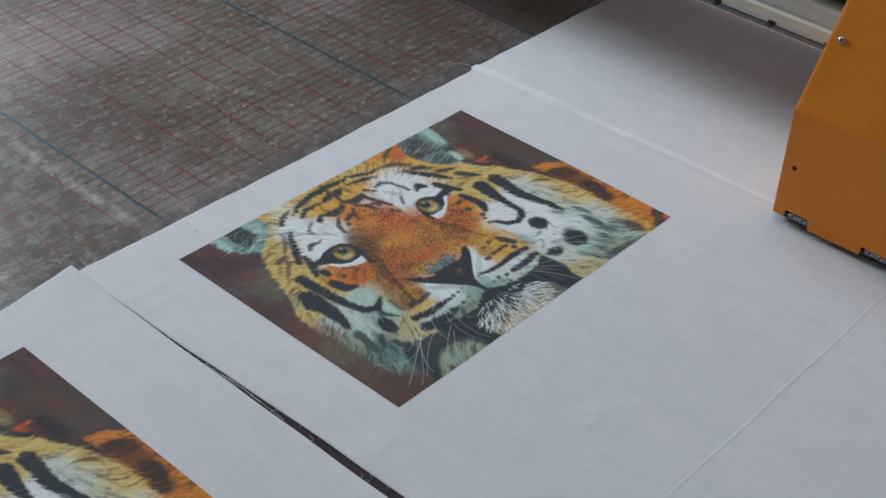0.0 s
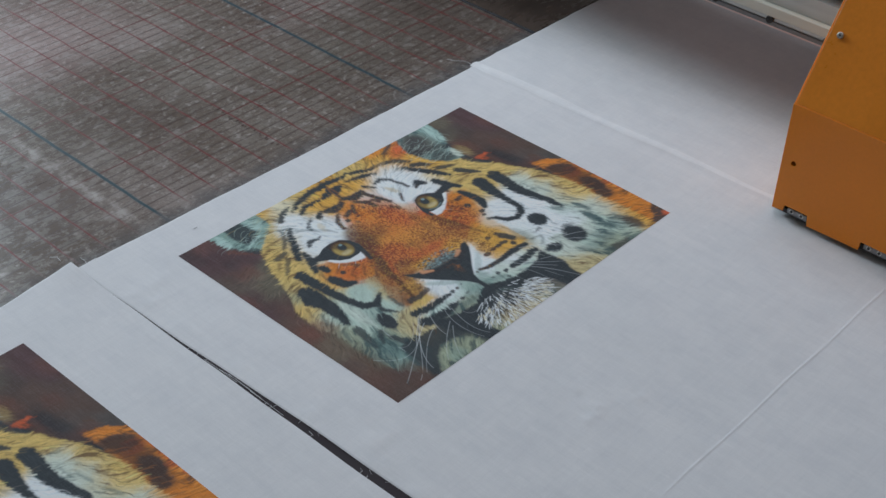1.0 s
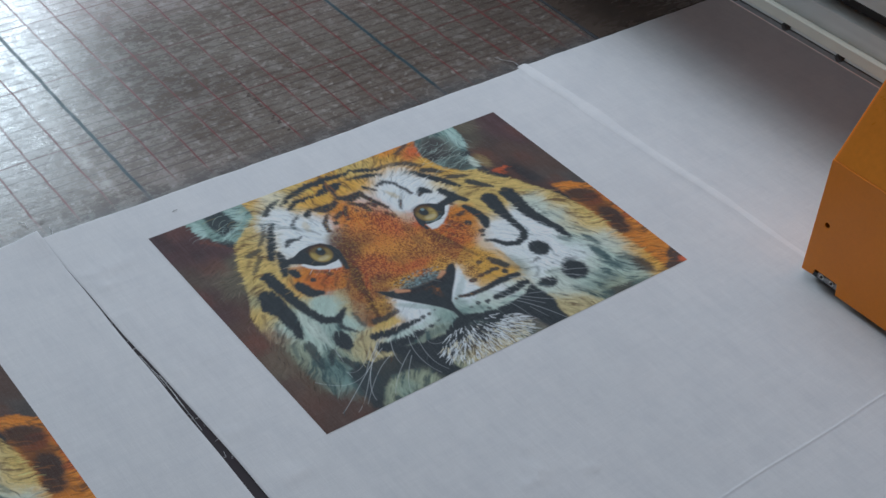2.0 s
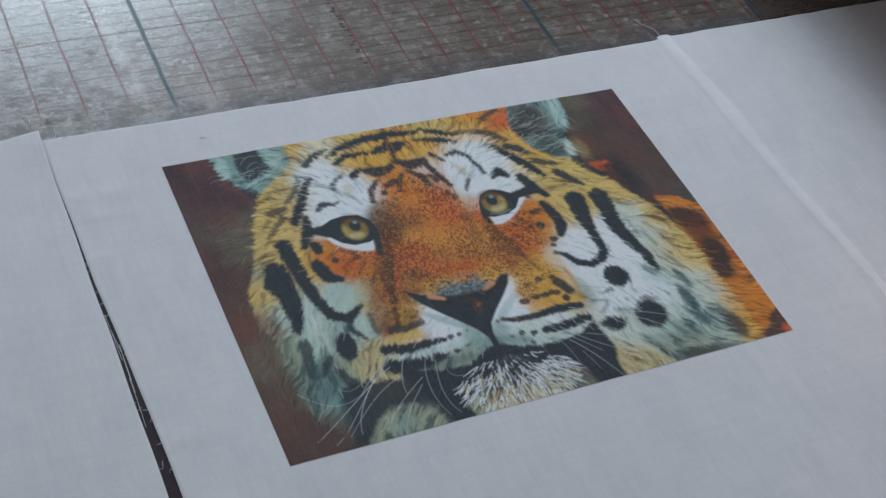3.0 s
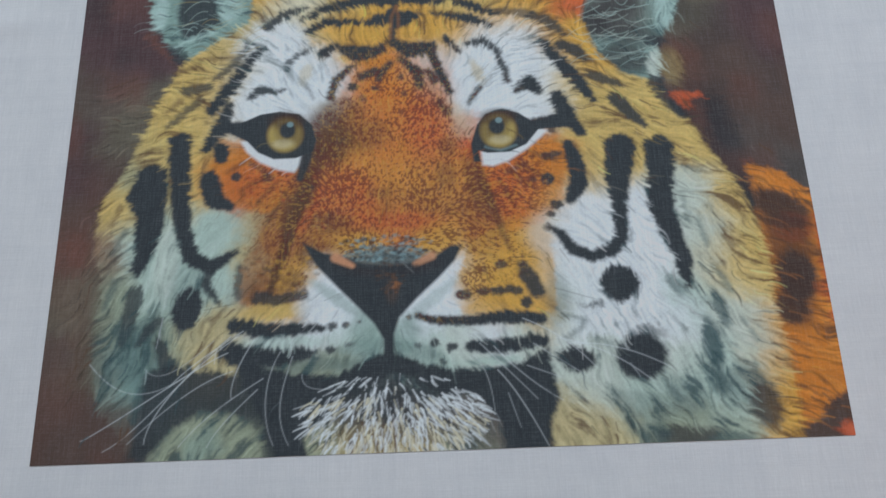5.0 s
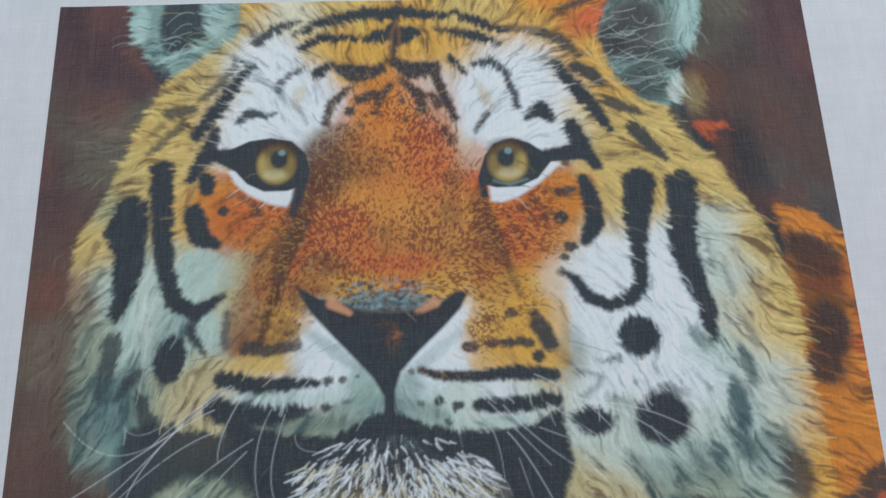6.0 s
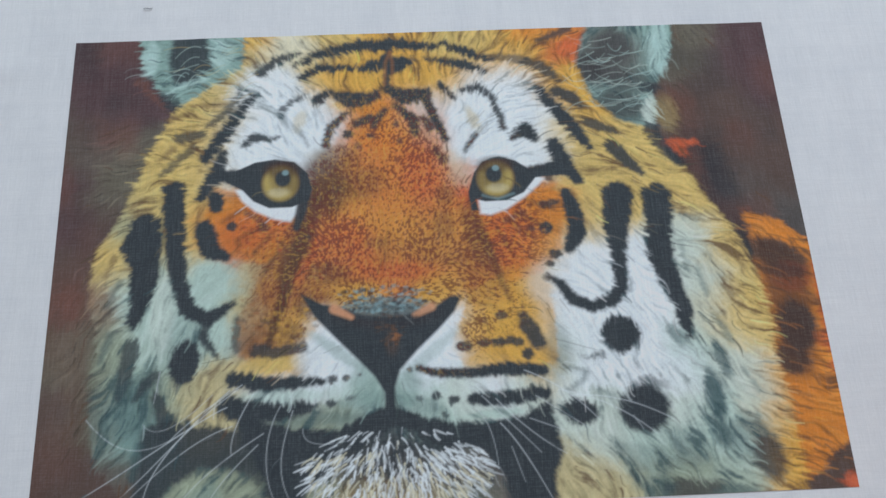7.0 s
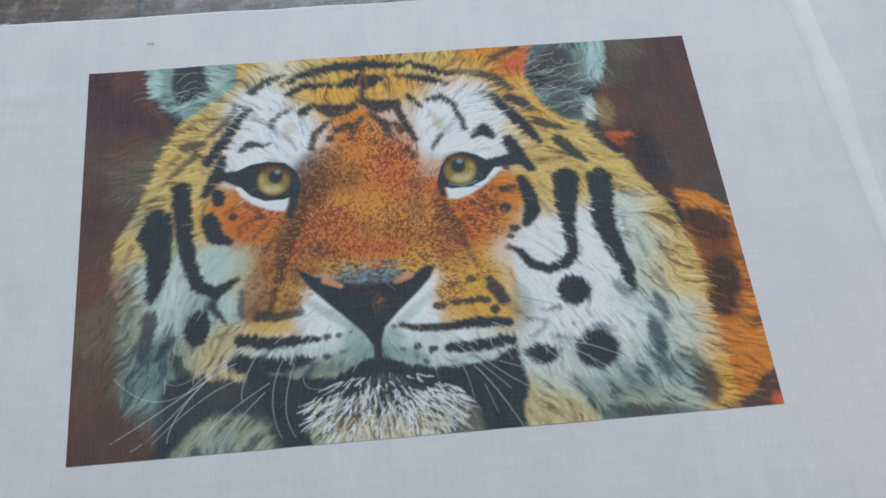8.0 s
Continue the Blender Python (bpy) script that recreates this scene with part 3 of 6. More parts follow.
def bar(colour, points, widths, strength, edge=2.0, spare=14):
    """A bar along points whose half width runs through widths."""
    pts = np.array(points, float)
    w = area(pts[:, 0], pts[:, 1], spare)
    px, py = MX[w], MY[w]
    best = np.full(px.shape, -99.0)
    at = np.linspace(0, 1, len(widths))
    for k in range(len(pts) - 1):
        a, d = pts[k], pts[k + 1] - pts[k]
        f = np.clip(((px - a[0]) * d[0] + (py - a[1]) * d[1]) / max(1e-6, d @ d), 0, 1)
        wide = np.interp((k + f) / (len(pts) - 1), at, widths)
        best = np.maximum(best, wide - np.hypot(px - a[0] - d[0] * f, py - a[1] - d[1] * f))
    lay(w, np.clip(best / edge + 0.5, 0, 1) * strength, colour)


def strand(colour, points, width, strength):
    """A thin curved line that tapers to its end."""
    pts = np.array(points, float)
    if len(pts) > 2:
        s, fine = np.arange(len(pts)), np.linspace(0, len(pts) - 1, 4 * len(pts))
        bend = [np.polyval(np.polyfit(s, pts[:, k], min(3, len(pts) - 1)), fine) for k in (0, 1)]
        pts = np.stack(bend, -1)
    bar(colour, [tuple(p) for p in pts], (width, width, width * 0.5), strength, 0.6, 2)


def soften(much):
    """Let the dyes run a little into each other."""
    for axis in (0, 1):
        near = (np.roll(canvas, 1, axis) + np.roll(canvas, -1, axis)) / 2
        near[0], near[-1], near[:, 0], near[:, -1] = canvas[0], canvas[-1], canvas[:, 0], canvas[:, -1]
        canvas[:] += much * 0.5 * (near - canvas)


def mottle(x, y, rx, ry, count, light, dark):
    """Small uneven dots of two colours within an oval."""
    r = random.Random(int(x * 7 + y))
    for k in range(count):
        a, far = r.uniform(0, 2 * math.pi), math.sqrt(r.random())
        oval(light if k % 2 else dark, x + rx * far * math.cos(a), y + ry * far * math.sin(a), r.uniform(0.7, 1.9), r.uniform(0.5, 1.2), r.uniform(-40, 40), 0.8, r.uniform(0.2, 0.6))


def streaked(values, dx, dy, reach):
    """Values averaged along the lie of the strands."""
    rows, cols = np.indices(values.shape)
    out = values.copy()
    for sign in (-1, 1):
        u, v = cols.astype(float), rows.astype(float)
        for _ in range(reach):
            i, j = np.clip(u.round().astype(int), 0, 840), np.clip(v.round().astype(int), 0, 610)
            u, v = u + sign * dx[j, i], v + sign * dy[j, i]
            out = out + values[np.clip(v.round().astype(int), 0, 610), np.clip(u.round().astype(int), 0, 840)]
    out -= out.mean()
    return out / out.std()


def ruffle():
    """Draw all edges out along the strands and give the strands light and dark."""
    lie_of = spread(combed, 2)
    size = np.hypot(lie_of[..., 0], lie_of[..., 1]) + 1e-6
    turn = (smooth_noise(MX * 0.10, MY * 0.10, 41) - 0.5) * 1.3 + (smooth_noise(MX * 0.4, MY * 0.4, 44) - 0.5) * 0.7
    dx, dy = lie_of[..., 0] / size, lie_of[..., 1] / size
    dx, dy = dx * np.cos(turn) - dy * np.sin(turn), dx * np.sin(turn) + dy * np.cos(turn)
    rng = np.random.RandomState(7)
    fine = streaked(rng.rand(611, 841), dx, dy, 14)
    tuft = streaked(smooth_noise(MX * 0.8, MY * 0.8, 42), dx, dy, 16)
    clump = streaked(smooth_noise(MX * 0.30, MY * 0.30, 45), dx, dy, 18)
    away = np.hypot((MX - 190) / 1.15, MY - 150)
    outer = np.clip((away - 75) / 50, 0, 1)
    loose = 0.42 + 1.3 * outer
    before = np.clip((canvas.sum(-1) - 0.25) * 4, 0, 1)
    push = (fine * 0.5 + tuft * 0.42) * loose * 2
    rough_x = (smooth_noise(MX * 0.55, MY * 0.55, 46) - 0.5) * 2.6 + (smooth_noise(MX * 1.7, MY * 1.7, 47) - 0.5) * 2.2
    rough_y = (smooth_noise(MX * 0.55 + 70, MY * 0.55, 48) - 0.5) * 2.6 + (smooth_noise(MX * 1.7 + 70, MY * 1.7, 49) - 0.5) * 2.2
    canvas[:] = pick(canvas, MX * 2 - dx * push + rough_x, MY * 2 - dy * push + rough_y)
    furry = np.maximum(before, np.clip((canvas.sum(-1) - 0.25) * 4, 0, 1))
    bright = np.clip((canvas.min(-1) - 0.2) * 3, 0, 1)
    depth = (0.045 + 0.055 * outer) * (0.3 + 0.7 * furry) * (1 - 0.4 * bright)
    canvas[:] *= np.exp(np.clip(fine * 0.8 + tuft * 0.8, -2.5, 2.0) * depth)[..., None]
    # gaps between the tufts show the dark, blue-green or brown depth of the coat
    cool = np.clip((canvas[..., 2:] / (canvas[..., :1] + 0.01) - 0.45) * 2.5, 0, 1)
    deep = (1 + 0.7 * cool[..., 0]) * np.clip(-clump * 0.6 - tuft * 0.45 - fine * 0.25 - 0.45, 0, 1.4) * (0.10 + 0.55 * outer) * furry * (1 - 0.55 * bright)
    gap = cool * np.array(DEEP_TEAL) + (1 - cool) * np.array(BISTRE)
    canvas[:] += np.clip(deep, 0, 0.8)[..., None] * (gap - canvas)
    lift = np.clip(clump * 0.6 + tuft * 0.5 - 0.6, 0, 1) * (0.05 + 0.15 * outer) * furry
    canvas[:] += lift[..., None] * (np.minimum(canvas * 1.5 + 0.04, 0.78) - canvas)
    soften(0.8)
    # short dark flecks on the warm middle
    speck = streaked(smooth_noise(MX * 1.25, MY * 1.25, 43), dx, dy, 1)
    middle = np.clip((95 - np.hypot(MX - 190, (MY - 165) * 0.9)) / 20, 0, 1) * np.clip((0.30 - canvas[..., 2]) * 8, 0, 1)
    heavy = smooth_noise(MX * 0.06, MY * 0.06, 50) - 0.5
    lay(np.s_[:, :], np.clip((speck - 0.25 + heavy * 1.8) * 1.4, 0, 1) * middle * 0.72, CRIMSON)
    lay(np.s_[:, :], np.clip((-speck - 0.6) * 1.2, 0, 1) * middle * 0.35, AMBER)
    return dx, dy, outer


# lie of the strands
comb(0, 1, ((189.5, 295.6), (188.3, 253.2), (186.8, 205), (173, 167.5), (201.6, 166.2),))
comb(-0.3, 0.95, ((158, 246.3), (144.9, 280.2),))
comb(0.3, 0.95, ((221.9, 251.8), (237.3, 285),))
comb(-0.75, 0.6, ((108.2, 248.4), (98.8, 224.6), (117.8, 281.3), (91.1, 269.8),))
comb(0.8, 0.3, ((276.8, 262.1), (264.4, 233.6),))
comb(0.85, -0.1, ((295.2, 240.5), (318.8, 239.5),))
comb(-0.9, 0.1, ((69, 237.9), (59.9, 222.3), (86.5, 201.7),))
comb(-0.75, -0.5, ((48.2, 199.5), (40, 177.2), (62.2, 172.5),))
comb(-0.65, -0.7, ((28.9, 155.7), (27.5, 130.8), (48.1, 144), (35, 109.7),))
comb(-0.4, -0.85, ((42.4, 89.1), (38.6, 56.7), (48.8, 31.2), (71, 114.8), (67.1, 68.2), (85.8, 128.1),))
comb(-0.2, -0.95, ((90.2, 83.4), (85.3, 54.4),))
comb(-0.6, -0.4, ((53.4, 288.2), (67.8, 266.6),))
comb(-0.8, 0.2, ((90.5, 291), (87.6, 274.1),))
comb(0.85, -0.4, ((332.3, 210.5), (353.5, 193.8), (370.5, 173.7), (306.7, 188.1),))
comb(0.7, -0.65, ((364, 151.4), (378.8, 121.5), (382.7, 86.2), (346.5, 141.1),))
comb(0.9, -0.4, ((407.2, 120.2), (410.5, 84.9), (410.5, 51.3),))
comb(0.85, -0.5, ((404.7, 19.4), (385, 26.7),))
comb(0.5, -0.85, ((350.2, 54.3), (354.5, 22), (301.5, 24.6), (326.6, 36), (345.7, 88),))
comb(0.35, -0.9, ((297, 125.3), (319.8, 131.4), (292.8, 83.7), (272.2, 26.1),))
comb(-0.8, -0.4, ((323.4, 281.6), (311.7, 269.1),))
comb(0.5, -0.8, ((347.6, 280.6), (339.1, 238.6),))
comb(-0.6, -0.6, ((144, 70.9), (120.4, 59.1), (132, 98.2),))
comb(0.6, -0.6, ((215.5, 64.1), (238.8, 53.2), (233.2, 107.1),))
comb(-0.7, -0.5, ((103.2, 174.4), (94.2, 156.3),))
comb(0.8, -0.4, ((266.1, 170.8), (270.6, 148.3), (256.3, 127.2),))
comb(-0.7, -0.7, ((152.4, 16.7), (143.8, 2),))
comb(-0.3, -0.95, ((169.7, 18.9),))
comb(0, -1, ((184.1, 15.1), (183.6, -0),))
comb(0.4, -0.9, ((201.4, 14.2),))
comb(0.8, -0.6, ((224.5, 13), (235, -2.7),))
comb(-0.5, -0.8, ((120.8, 27.5), (92.2, 19.8),))
comb(0.4, -0.9, ((251.2, 20.9),))
# uneven ground
tint(PLUM, 11, ((13.2, 285.6), (13.9, 232.2), (25, 260.1),))
tint(OLIVE, 11, ((37.9, 211.5), (29.2, 196.5), (10.9, 228.4),))
tint(PLUM, 9, ((11.9, 174.8), (3.4, 201.5),))
tint(UMBER, 11, ((24.5, 174.2), (5.5, 138.9),))
tint(RUSTY, 6, ((12.5, 128), (20.1, 236),))
tint(OLIVE, 10, ((15.8, 87.1), (24, 57.4),))
tint(UMBER, 8, ((6, 64.7), (4.2, 52.1),))
tint(UMBER, 10, ((6.7, 24.1), (2.5, 9.3), (18.8, 14.5), (27.8, 8),))
tint(OLIVE, 11, ((365.5, 284.2), (374.2, 297),))
tint(PLUM, 10, ((396.8, 282.9), (412.1, 269.3), (409.3, 295.6),))
tint(UMBER, 10, ((382, 253.5), (396.8, 215.8), (358.8, 233.7),))
tint(UMBER, 8, ((413.5, 195.1), (401.7, 183.9),))
tint(SLATEBROWN, 8, ((397.8, 180.2), (411.6, 164.3),))
tint(NIGHT, 8, ((368.3, 205), (372.1, 185.2), (382.9, 169.4),))
tint(RUSTY, 5, ((360.4, 246), (394, 220),))
settle()
# body and ears over the ground
fill(FLAME, ((388.1, 164.6), (398.1, 161.8), (412.2, 149.2), (423.1, 137.6), (424.7, -0.2), (385.6, -4.4), (374.3, 53.1), (388.3, 121)), 2.5, 1.0)
oval(INK_BLACK, 402.3, 138.6, 17.6, 9.6, -25, 0.5, 0.85)
oval(EMBER, 406.2, 123.8, 11.1, 9.1, 0, 0.6, 0.7)
oval(INK_BLACK, 403.7, 127.5, 12.7, 4.4, -10, 0.6, 0.7)
oval(INK_BLACK, 404.2, 93.8, 10.6, 16.1, 0, 0.5, 0.95)
oval(INK_BLACK, 399.1, 73.5, 9.8, 8.9, 0, 0.6, 0.85)
oval(EMBER, 419.7, 84.5, 7.7, 4.9, -15, 0.8, 0.6)
fill(SHADE, ((390, 152.1), (409.7, 143.7), (417.4, 126.9), (413.5, 84.8), (405.9, 63.1), (392.8, 63.8), (391.7, 99.6), (389.4, 128.2)), 7, 0.75)
bar(FLAME, ((389.2, 163.4), (403.8, 157.1), (423, 136.9)), (3.2, 4.6, 4.9,), 0.95)
bar(EMBER, ((423.4, 130.3), (423.8, 98.1), (422.1, 67.4)), (4.0, 5.3, 4.7,), 0.6)
bar(RUSTY, ((386.1, 168.5), (389.6, 169.8)), (1.8,), 0.8)
fill(INK_BLACK, ((424.3, 28), (410.6, 19.1), (403, 10.1), (386.6, 1.1), (394.4, -4.8), (427, -3.4)), 2.5, 0.9)
oval(EMBER, 418.1, 3.8, 5.9, 4.4, 0, 0.5, 0.8)
bar(EMBER, ((348.1, 216.7), (356.4, 215.5), (366, 217.1)), (3.0, 4.4, 1.8,), 0.9)
bar(EMBER, ((355.8, 211.5), (359.5, 208.6)), (2.9, 2.2,), 0.9)
fill(TEAL, ((39, 310.4), (40.8, 290.9), (45.9, 277.9), (54.6, 263.8), (65.1, 252.2), (78.1, 257.9), (101, 275.7), (103.7, 310)), 1.5, 1.0)
oval(PALE_TEAL, 45.9, 290.7, 5.4, 13.8, 0, 0.5, 0.8)
fill(INK_BLACK, ((59.9, 309.6), (56.7, 290.2), (61.6, 271), (72.7, 268.5), (83.3, 282.8), (80.4, 308.7)), 3.5, 0.95)
oval(INK_BLACK, 59.8, 258.6, 5.3, 9.1, 35, 0.6, 0.8)
oval(PALE_TEAL, 88.7, 293.2, 7.5, 10.8, 0, 0.7, 0.7)
bar(PALE_TEAL, ((57.9, 264.9), (67.6, 270.8), (80.9, 274.4)), (1.1, 1.9, 1.5,), 0.8)
bar(RUSTY, ((40.7, 274), (55, 254.7)), (3.0, 1.1,), 0.7)
fill(TEAL, ((302.1, 313.2), (364, 313.1), (363.1, 293), (358.4, 278), (350.7, 264.1), (345.4, 257.1), (347.6, 247.4), (347.7, 237), (341.1, 227.9), (321.1, 229.2), (293.4, 257.2), (292.7, 287.1)), 1.5, 1.0)
oval(PALE_TEAL, 353.6, 286.9, 7.0, 22.0, -8, 0.5, 0.8)
oval(SLATEBROWN, 323.6, 283.7, 20.8, 24.0, 0, 1.0, 0.8)
oval(NIGHT, 325.8, 288.0, 12.5, 15.8, -20, 1.0, 0.7)
oval(NIGHT, 308.7, 273.5, 11.7, 12.9, 20, 1.0, 0.9)
oval(NIGHT, 331.8, 264.1, 17.1, 8.5, -10, 1.0, 0.7)
oval(INK_BLACK, 344.7, 257.2, 6.8, 4.2, 0, 0.8, 0.9)
oval(NIGHT, 326.2, 245.4, 18.3, 11.7, -15, 0.9, 0.8)
oval(BONE, 342.7, 240.6, 4.4, 11.6, -10, 0.6, 0.9)
# the large pale and warm field
begin_field()
tint(STRAW, 11, ((59.5, 230.3), (70.1, 210.1), (50.4, 216.8), (91.6, 249.1), (85.6, 229.2), (72.1, 161), (77, 198.2), (57.1, 180.2),))
tint(TAN, 10, ((100.8, 286.3), (94.3, 273.8), (42.4, 188.4),))
tint(DULL, 9, ((41.6, 175.3), (40.9, 89.2), (32.5, 103),))
tint(STRAW, 8, ((29, 153.9), (37.3, 144.5),))
tint(COPPER, 6, ((26.3, 127.3), (33.3, 113.2),))
tint(MIST, 10, ((45.2, 116), (45.9, 129.9), (64.9, 115.1), (65.7, 98), (60.9, 136.3), (56.9, 95.1),))
tint(OLIVE, 8, ((28.2, 79.9), (30.8, 63.5), (35.8, 13.6), (28.3, 38.4),))
tint(TEAL, 10, ((44, 62.9), (44.2, 37.6), (49.3, 72.3), (56.1, 55.9),))
tint(MIST, 8, ((85.5, 135.1), (91.6, 138.4), (95.6, 103.4), (80.7, 100.7),))
tint(SAND, 8, ((81.8, 70.7), (91.1, 57.3), (76.3, 61.3), (93.4, 76.7), (99.8, 60.1),))
tint(DULL, 7, ((67.1, 68.2), (63.9, 74.8),))
tint(WHITE, 10, ((105, 240.4), (114.6, 264.6), (131.4, 255.6), (144.7, 238.7), (105.4, 220.4), (99.1, 212.8), (144.6, 222.6), (128.2, 235.4),))
tint(CREAM, 7, ((138.1, 289.1), (117.6, 292.1), (104.6, 260.9),))
tint(AMBER, 7, ((107.3, 299.8), (93.4, 308.2),))
tint(AMBER, 10, ((171.9, 272.8), (209.2, 271.2), (158.3, 267), (189.7, 300), (225.9, 264.2),))
tint(STRAW, 8, ((158.7, 300.4), (227.4, 293.2), (144.8, 276), (244.7, 293.4),))
tint(FLAME, 10, ((187.9, 240.9), (171, 229.5), (187, 208.9), (170.6, 209.7), (211.1, 235.9),))
tint(EMBER, 9, ((203.1, 204.3), (215.8, 196), (211.9, 180.8),))
tint(FLAME, 10, ((186.3, 185.7), (185.7, 166.9), (195, 159.1), (173.2, 175), (233.1, 157.3),))
tint(COPPER, 8, ((214.2, 161.9), (216.6, 147.1), (144.4, 161.4), (157.4, 194.7),))
tint(EMBER, 8, ((169.4, 149.2), (188, 137.5), (200.7, 144.2), (157.1, 164.5), (244.3, 134.9), (251.9, 152.8),))
tint(COPPER, 8, ((153.6, 139.1), (144.3, 132.4),))
tint(AMBER, 7, ((172.1, 127.6), (209.4, 127.6), (162.9, 131.5), (218.9, 128.9),))
tint(WHITE, 9, ((238.7, 251.1), (260.1, 267), (275.1, 241.3), (224.2, 231.3), (246.9, 222.2), (276.4, 217), (211.4, 244), (242.8, 263.5),))
tint(CREAM, 5, ((222.5, 199.6), (219.8, 211.5), (147.9, 218.5),))
tint(STRAW, 10, ((290.8, 228.4), (304.6, 199.9), (332.8, 214.5), (346.9, 194.1), (300.7, 161.7), (358.5, 181.9), (330, 191), (317.1, 223.2), (375.7, 143.4), (380.3, 110.7), (383.2, 89.6), (369.3, 100.7),))
tint(AMBER, 9, ((278.5, 283.4), (293.8, 261.4), (261.6, 288.4), (312.5, 243.9), (250.7, 280.2),))
tint(EMBER, 5, ((296.3, 289.2), (289, 285.1),))
tint(FLAME, 5, ((288.5, 298.2), (273, 301.1),))
tint(EMBER, 8, ((249.5, 164), (253.5, 175.1), (238.5, 142.4),))
tint(FLAME, 7, ((273.5, 181.9), (268.7, 163.2), (243.6, 124.2), (282.2, 170.1),))
tint(AMBER, 8, ((275.4, 148), (261.4, 112.8), (242.2, 103.3), (241, 86.2), (264.8, 78.3), (259.4, 127),))
tint(WHITE, 10, ((288.3, 132.9), (298.9, 143.3), (323, 131.3), (320.5, 110), (290.7, 94.1), (286, 77.3), (322.5, 75.5), (334.3, 71.6), (300.2, 125.1), (282.5, 104.8),))
tint(BONE, 9, ((351.2, 152), (357.7, 129.7), (360, 101.1), (334.3, 48.5), (278.2, 91.2), (376.9, 69.5), (364.7, 70.1),))
tint(MIST, 10, ((364.2, 47), (347, 31.8), (316.6, 27), (344.8, 81.2), (362.4, 15.3),))
tint(BONE, 9, ((296.3, 31.2), (291.7, 44.2), (377.3, 52.9),))
tint(SAND, 8, ((270.8, 10.7), (288.8, 15.9), (275.7, 1.3), (296.5, 6.3),))
tint(DULL, 9, ((323.4, 11.1), (341.4, 13.3), (357.5, 3.2),))
tint(AMBER, 9, ((385.3, 46), (385.9, 14.1), (391.6, 65.5),))
tint(FLAME, 10, ((407.5, 51.4), (408.2, 22.4), (407.4, 68.1),))
tint(AMBER, 8, ((401, 32.3), (394.2, 10.6),))
tint(FLAME, 8, ((93.6, 178.5), (103.2, 174.4), (87.6, 167.6),))
tint(EMBER, 7, ((109.6, 170.3), (100.4, 156), (115.8, 177.5),))
tint(COPPER, 8, ((116.1, 155.3), (122.6, 133.4), (125.8, 119.2),))
tint(SAND, 6, ((107, 141.3), (104.4, 120.2), (110.7, 109.5),))
tint(COPPER, 7, ((113.9, 99.1), (125.9, 101.9),))
tint(AMBER, 6, ((135, 108.3), (120.1, 85.3), (132.1, 84.7),))
tint(WHITE, 8, ((144.1, 97.6), (153.1, 83.7), (144, 67.7), (117.3, 65.7), (162, 76.6),))
tint(MIST, 8, ((167.9, 69.8), (161.8, 60.3), (170.6, 59.8),))
tint(DULL, 7, ((155.7, 50.9), (120.5, 51.1), (138.1, 50.2),))
tint(WHITE, 8, ((214, 94.3), (204.3, 81.3), (197.9, 71.6), (236.5, 64.8), (223.5, 100.7),))
tint(MIST, 8, ((191.5, 62.1), (197.2, 55.3), (208.8, 48.3), (273.9, 77.9),))
tint(BONE, 7, ((254.7, 65.5), (229.7, 50.5), (221.5, 63.9),))
tint(INK_BLACK, 9, ((184.6, 30.5), (167, 28.3), (202, 29.6),))
tint(SLATEBROWN, 9, ((161.1, 19.3), (184.2, 18.1), (207.3, 17), (227.3, 12.9),))
tint(TAN, 9, ((166.5, -0.6), (194.8, -5.1),))
tint(DULL, 9, ((217.8, -1.8), (146.6, 4.9),))
tint(DULL, 10, ((104, 4.1), (121.1, 0.2), (92.7, 4.7),))
fill(None, ((105.3, 316.6), (101.5, 282), (73, 260.1), (64.4, 253.5), (56, 236), (49.4, 223.6), (45.1, 209.3), (40.8, 194.1), (35.1, 179.3), (29.6, 168.4), (23.1, 157.7), (20.8, 139.9), (22.1, 122.3), (26.7, 108.4), (27.7, 94.8), (24.9, 76.8), (26.3, 57.3), (28.7, 41.5), (33.4, 27.3), (42.7, 16.2), (56.6, -5.3), (394.4, -4.8), (393.9, 52.1), (390.3, 72.3), (391.7, 99.6), (389.8, 121), (383.7, 143.1), (379.8, 157.4), (373.1, 169), (365.3, 183.6), (359.8, 196.7), (351.5, 203.8), (345, 218), (341.1, 227.9), (323.3, 234.4), (309.8, 250.2), (302.2, 278.1), (312.4, 310.6)), 2.5, 1.0)
# warm and pale islands
fill(OCHRE, ((157.7, 220.1), (216.9, 217.5), (225.2, 187.9), (236.3, 157.2), (243.8, 127.8), (218.6, 123.6), (156.6, 126.5), (138.1, 132.7), (144.4, 168.8), (157.4, 190.9)), 9, 0.5)
fill(COPPER, ((125.5, 154.9), (139.6, 143.4), (136.5, 111.7), (139.6, 93.8), (117, 90.5), (103.6, 86.1), (103, 111.6), (114.9, 133.8)), 2, 0.5)
fill(AMBER, ((227.8, 121.4), (250.7, 136.4), (271.2, 135.5), (274.8, 105.2), (273.3, 77.9), (225.2, 76.9), (216.7, 87.4), (223.9, 107.6)), 2, 0.65)
fill(FLAME, ((237.1, 170.2), (274, 188.8), (286.6, 183.2), (282.1, 147.7), (270, 133), (250.1, 127.5), (236, 153.5)), 2, 0.5)
fill(FLAME, ((88.2, 197.7), (102.9, 189.5), (125.4, 171.5), (130.2, 158.3), (116.3, 144.4), (94.3, 150.9), (81.8, 171.6)), 2, 0.6)
oval(AMBER, 244.9, 98.0, 21.5, 13.1, 0, 0.7, 0.8)
oval(AMBER, 260.5, 81.2, 12.2, 6.7, 0, 0.7, 0.7)
oval(STRAW, 120.1, 82.7, 18.0, 5.3, 3, 0.7, 0.8)
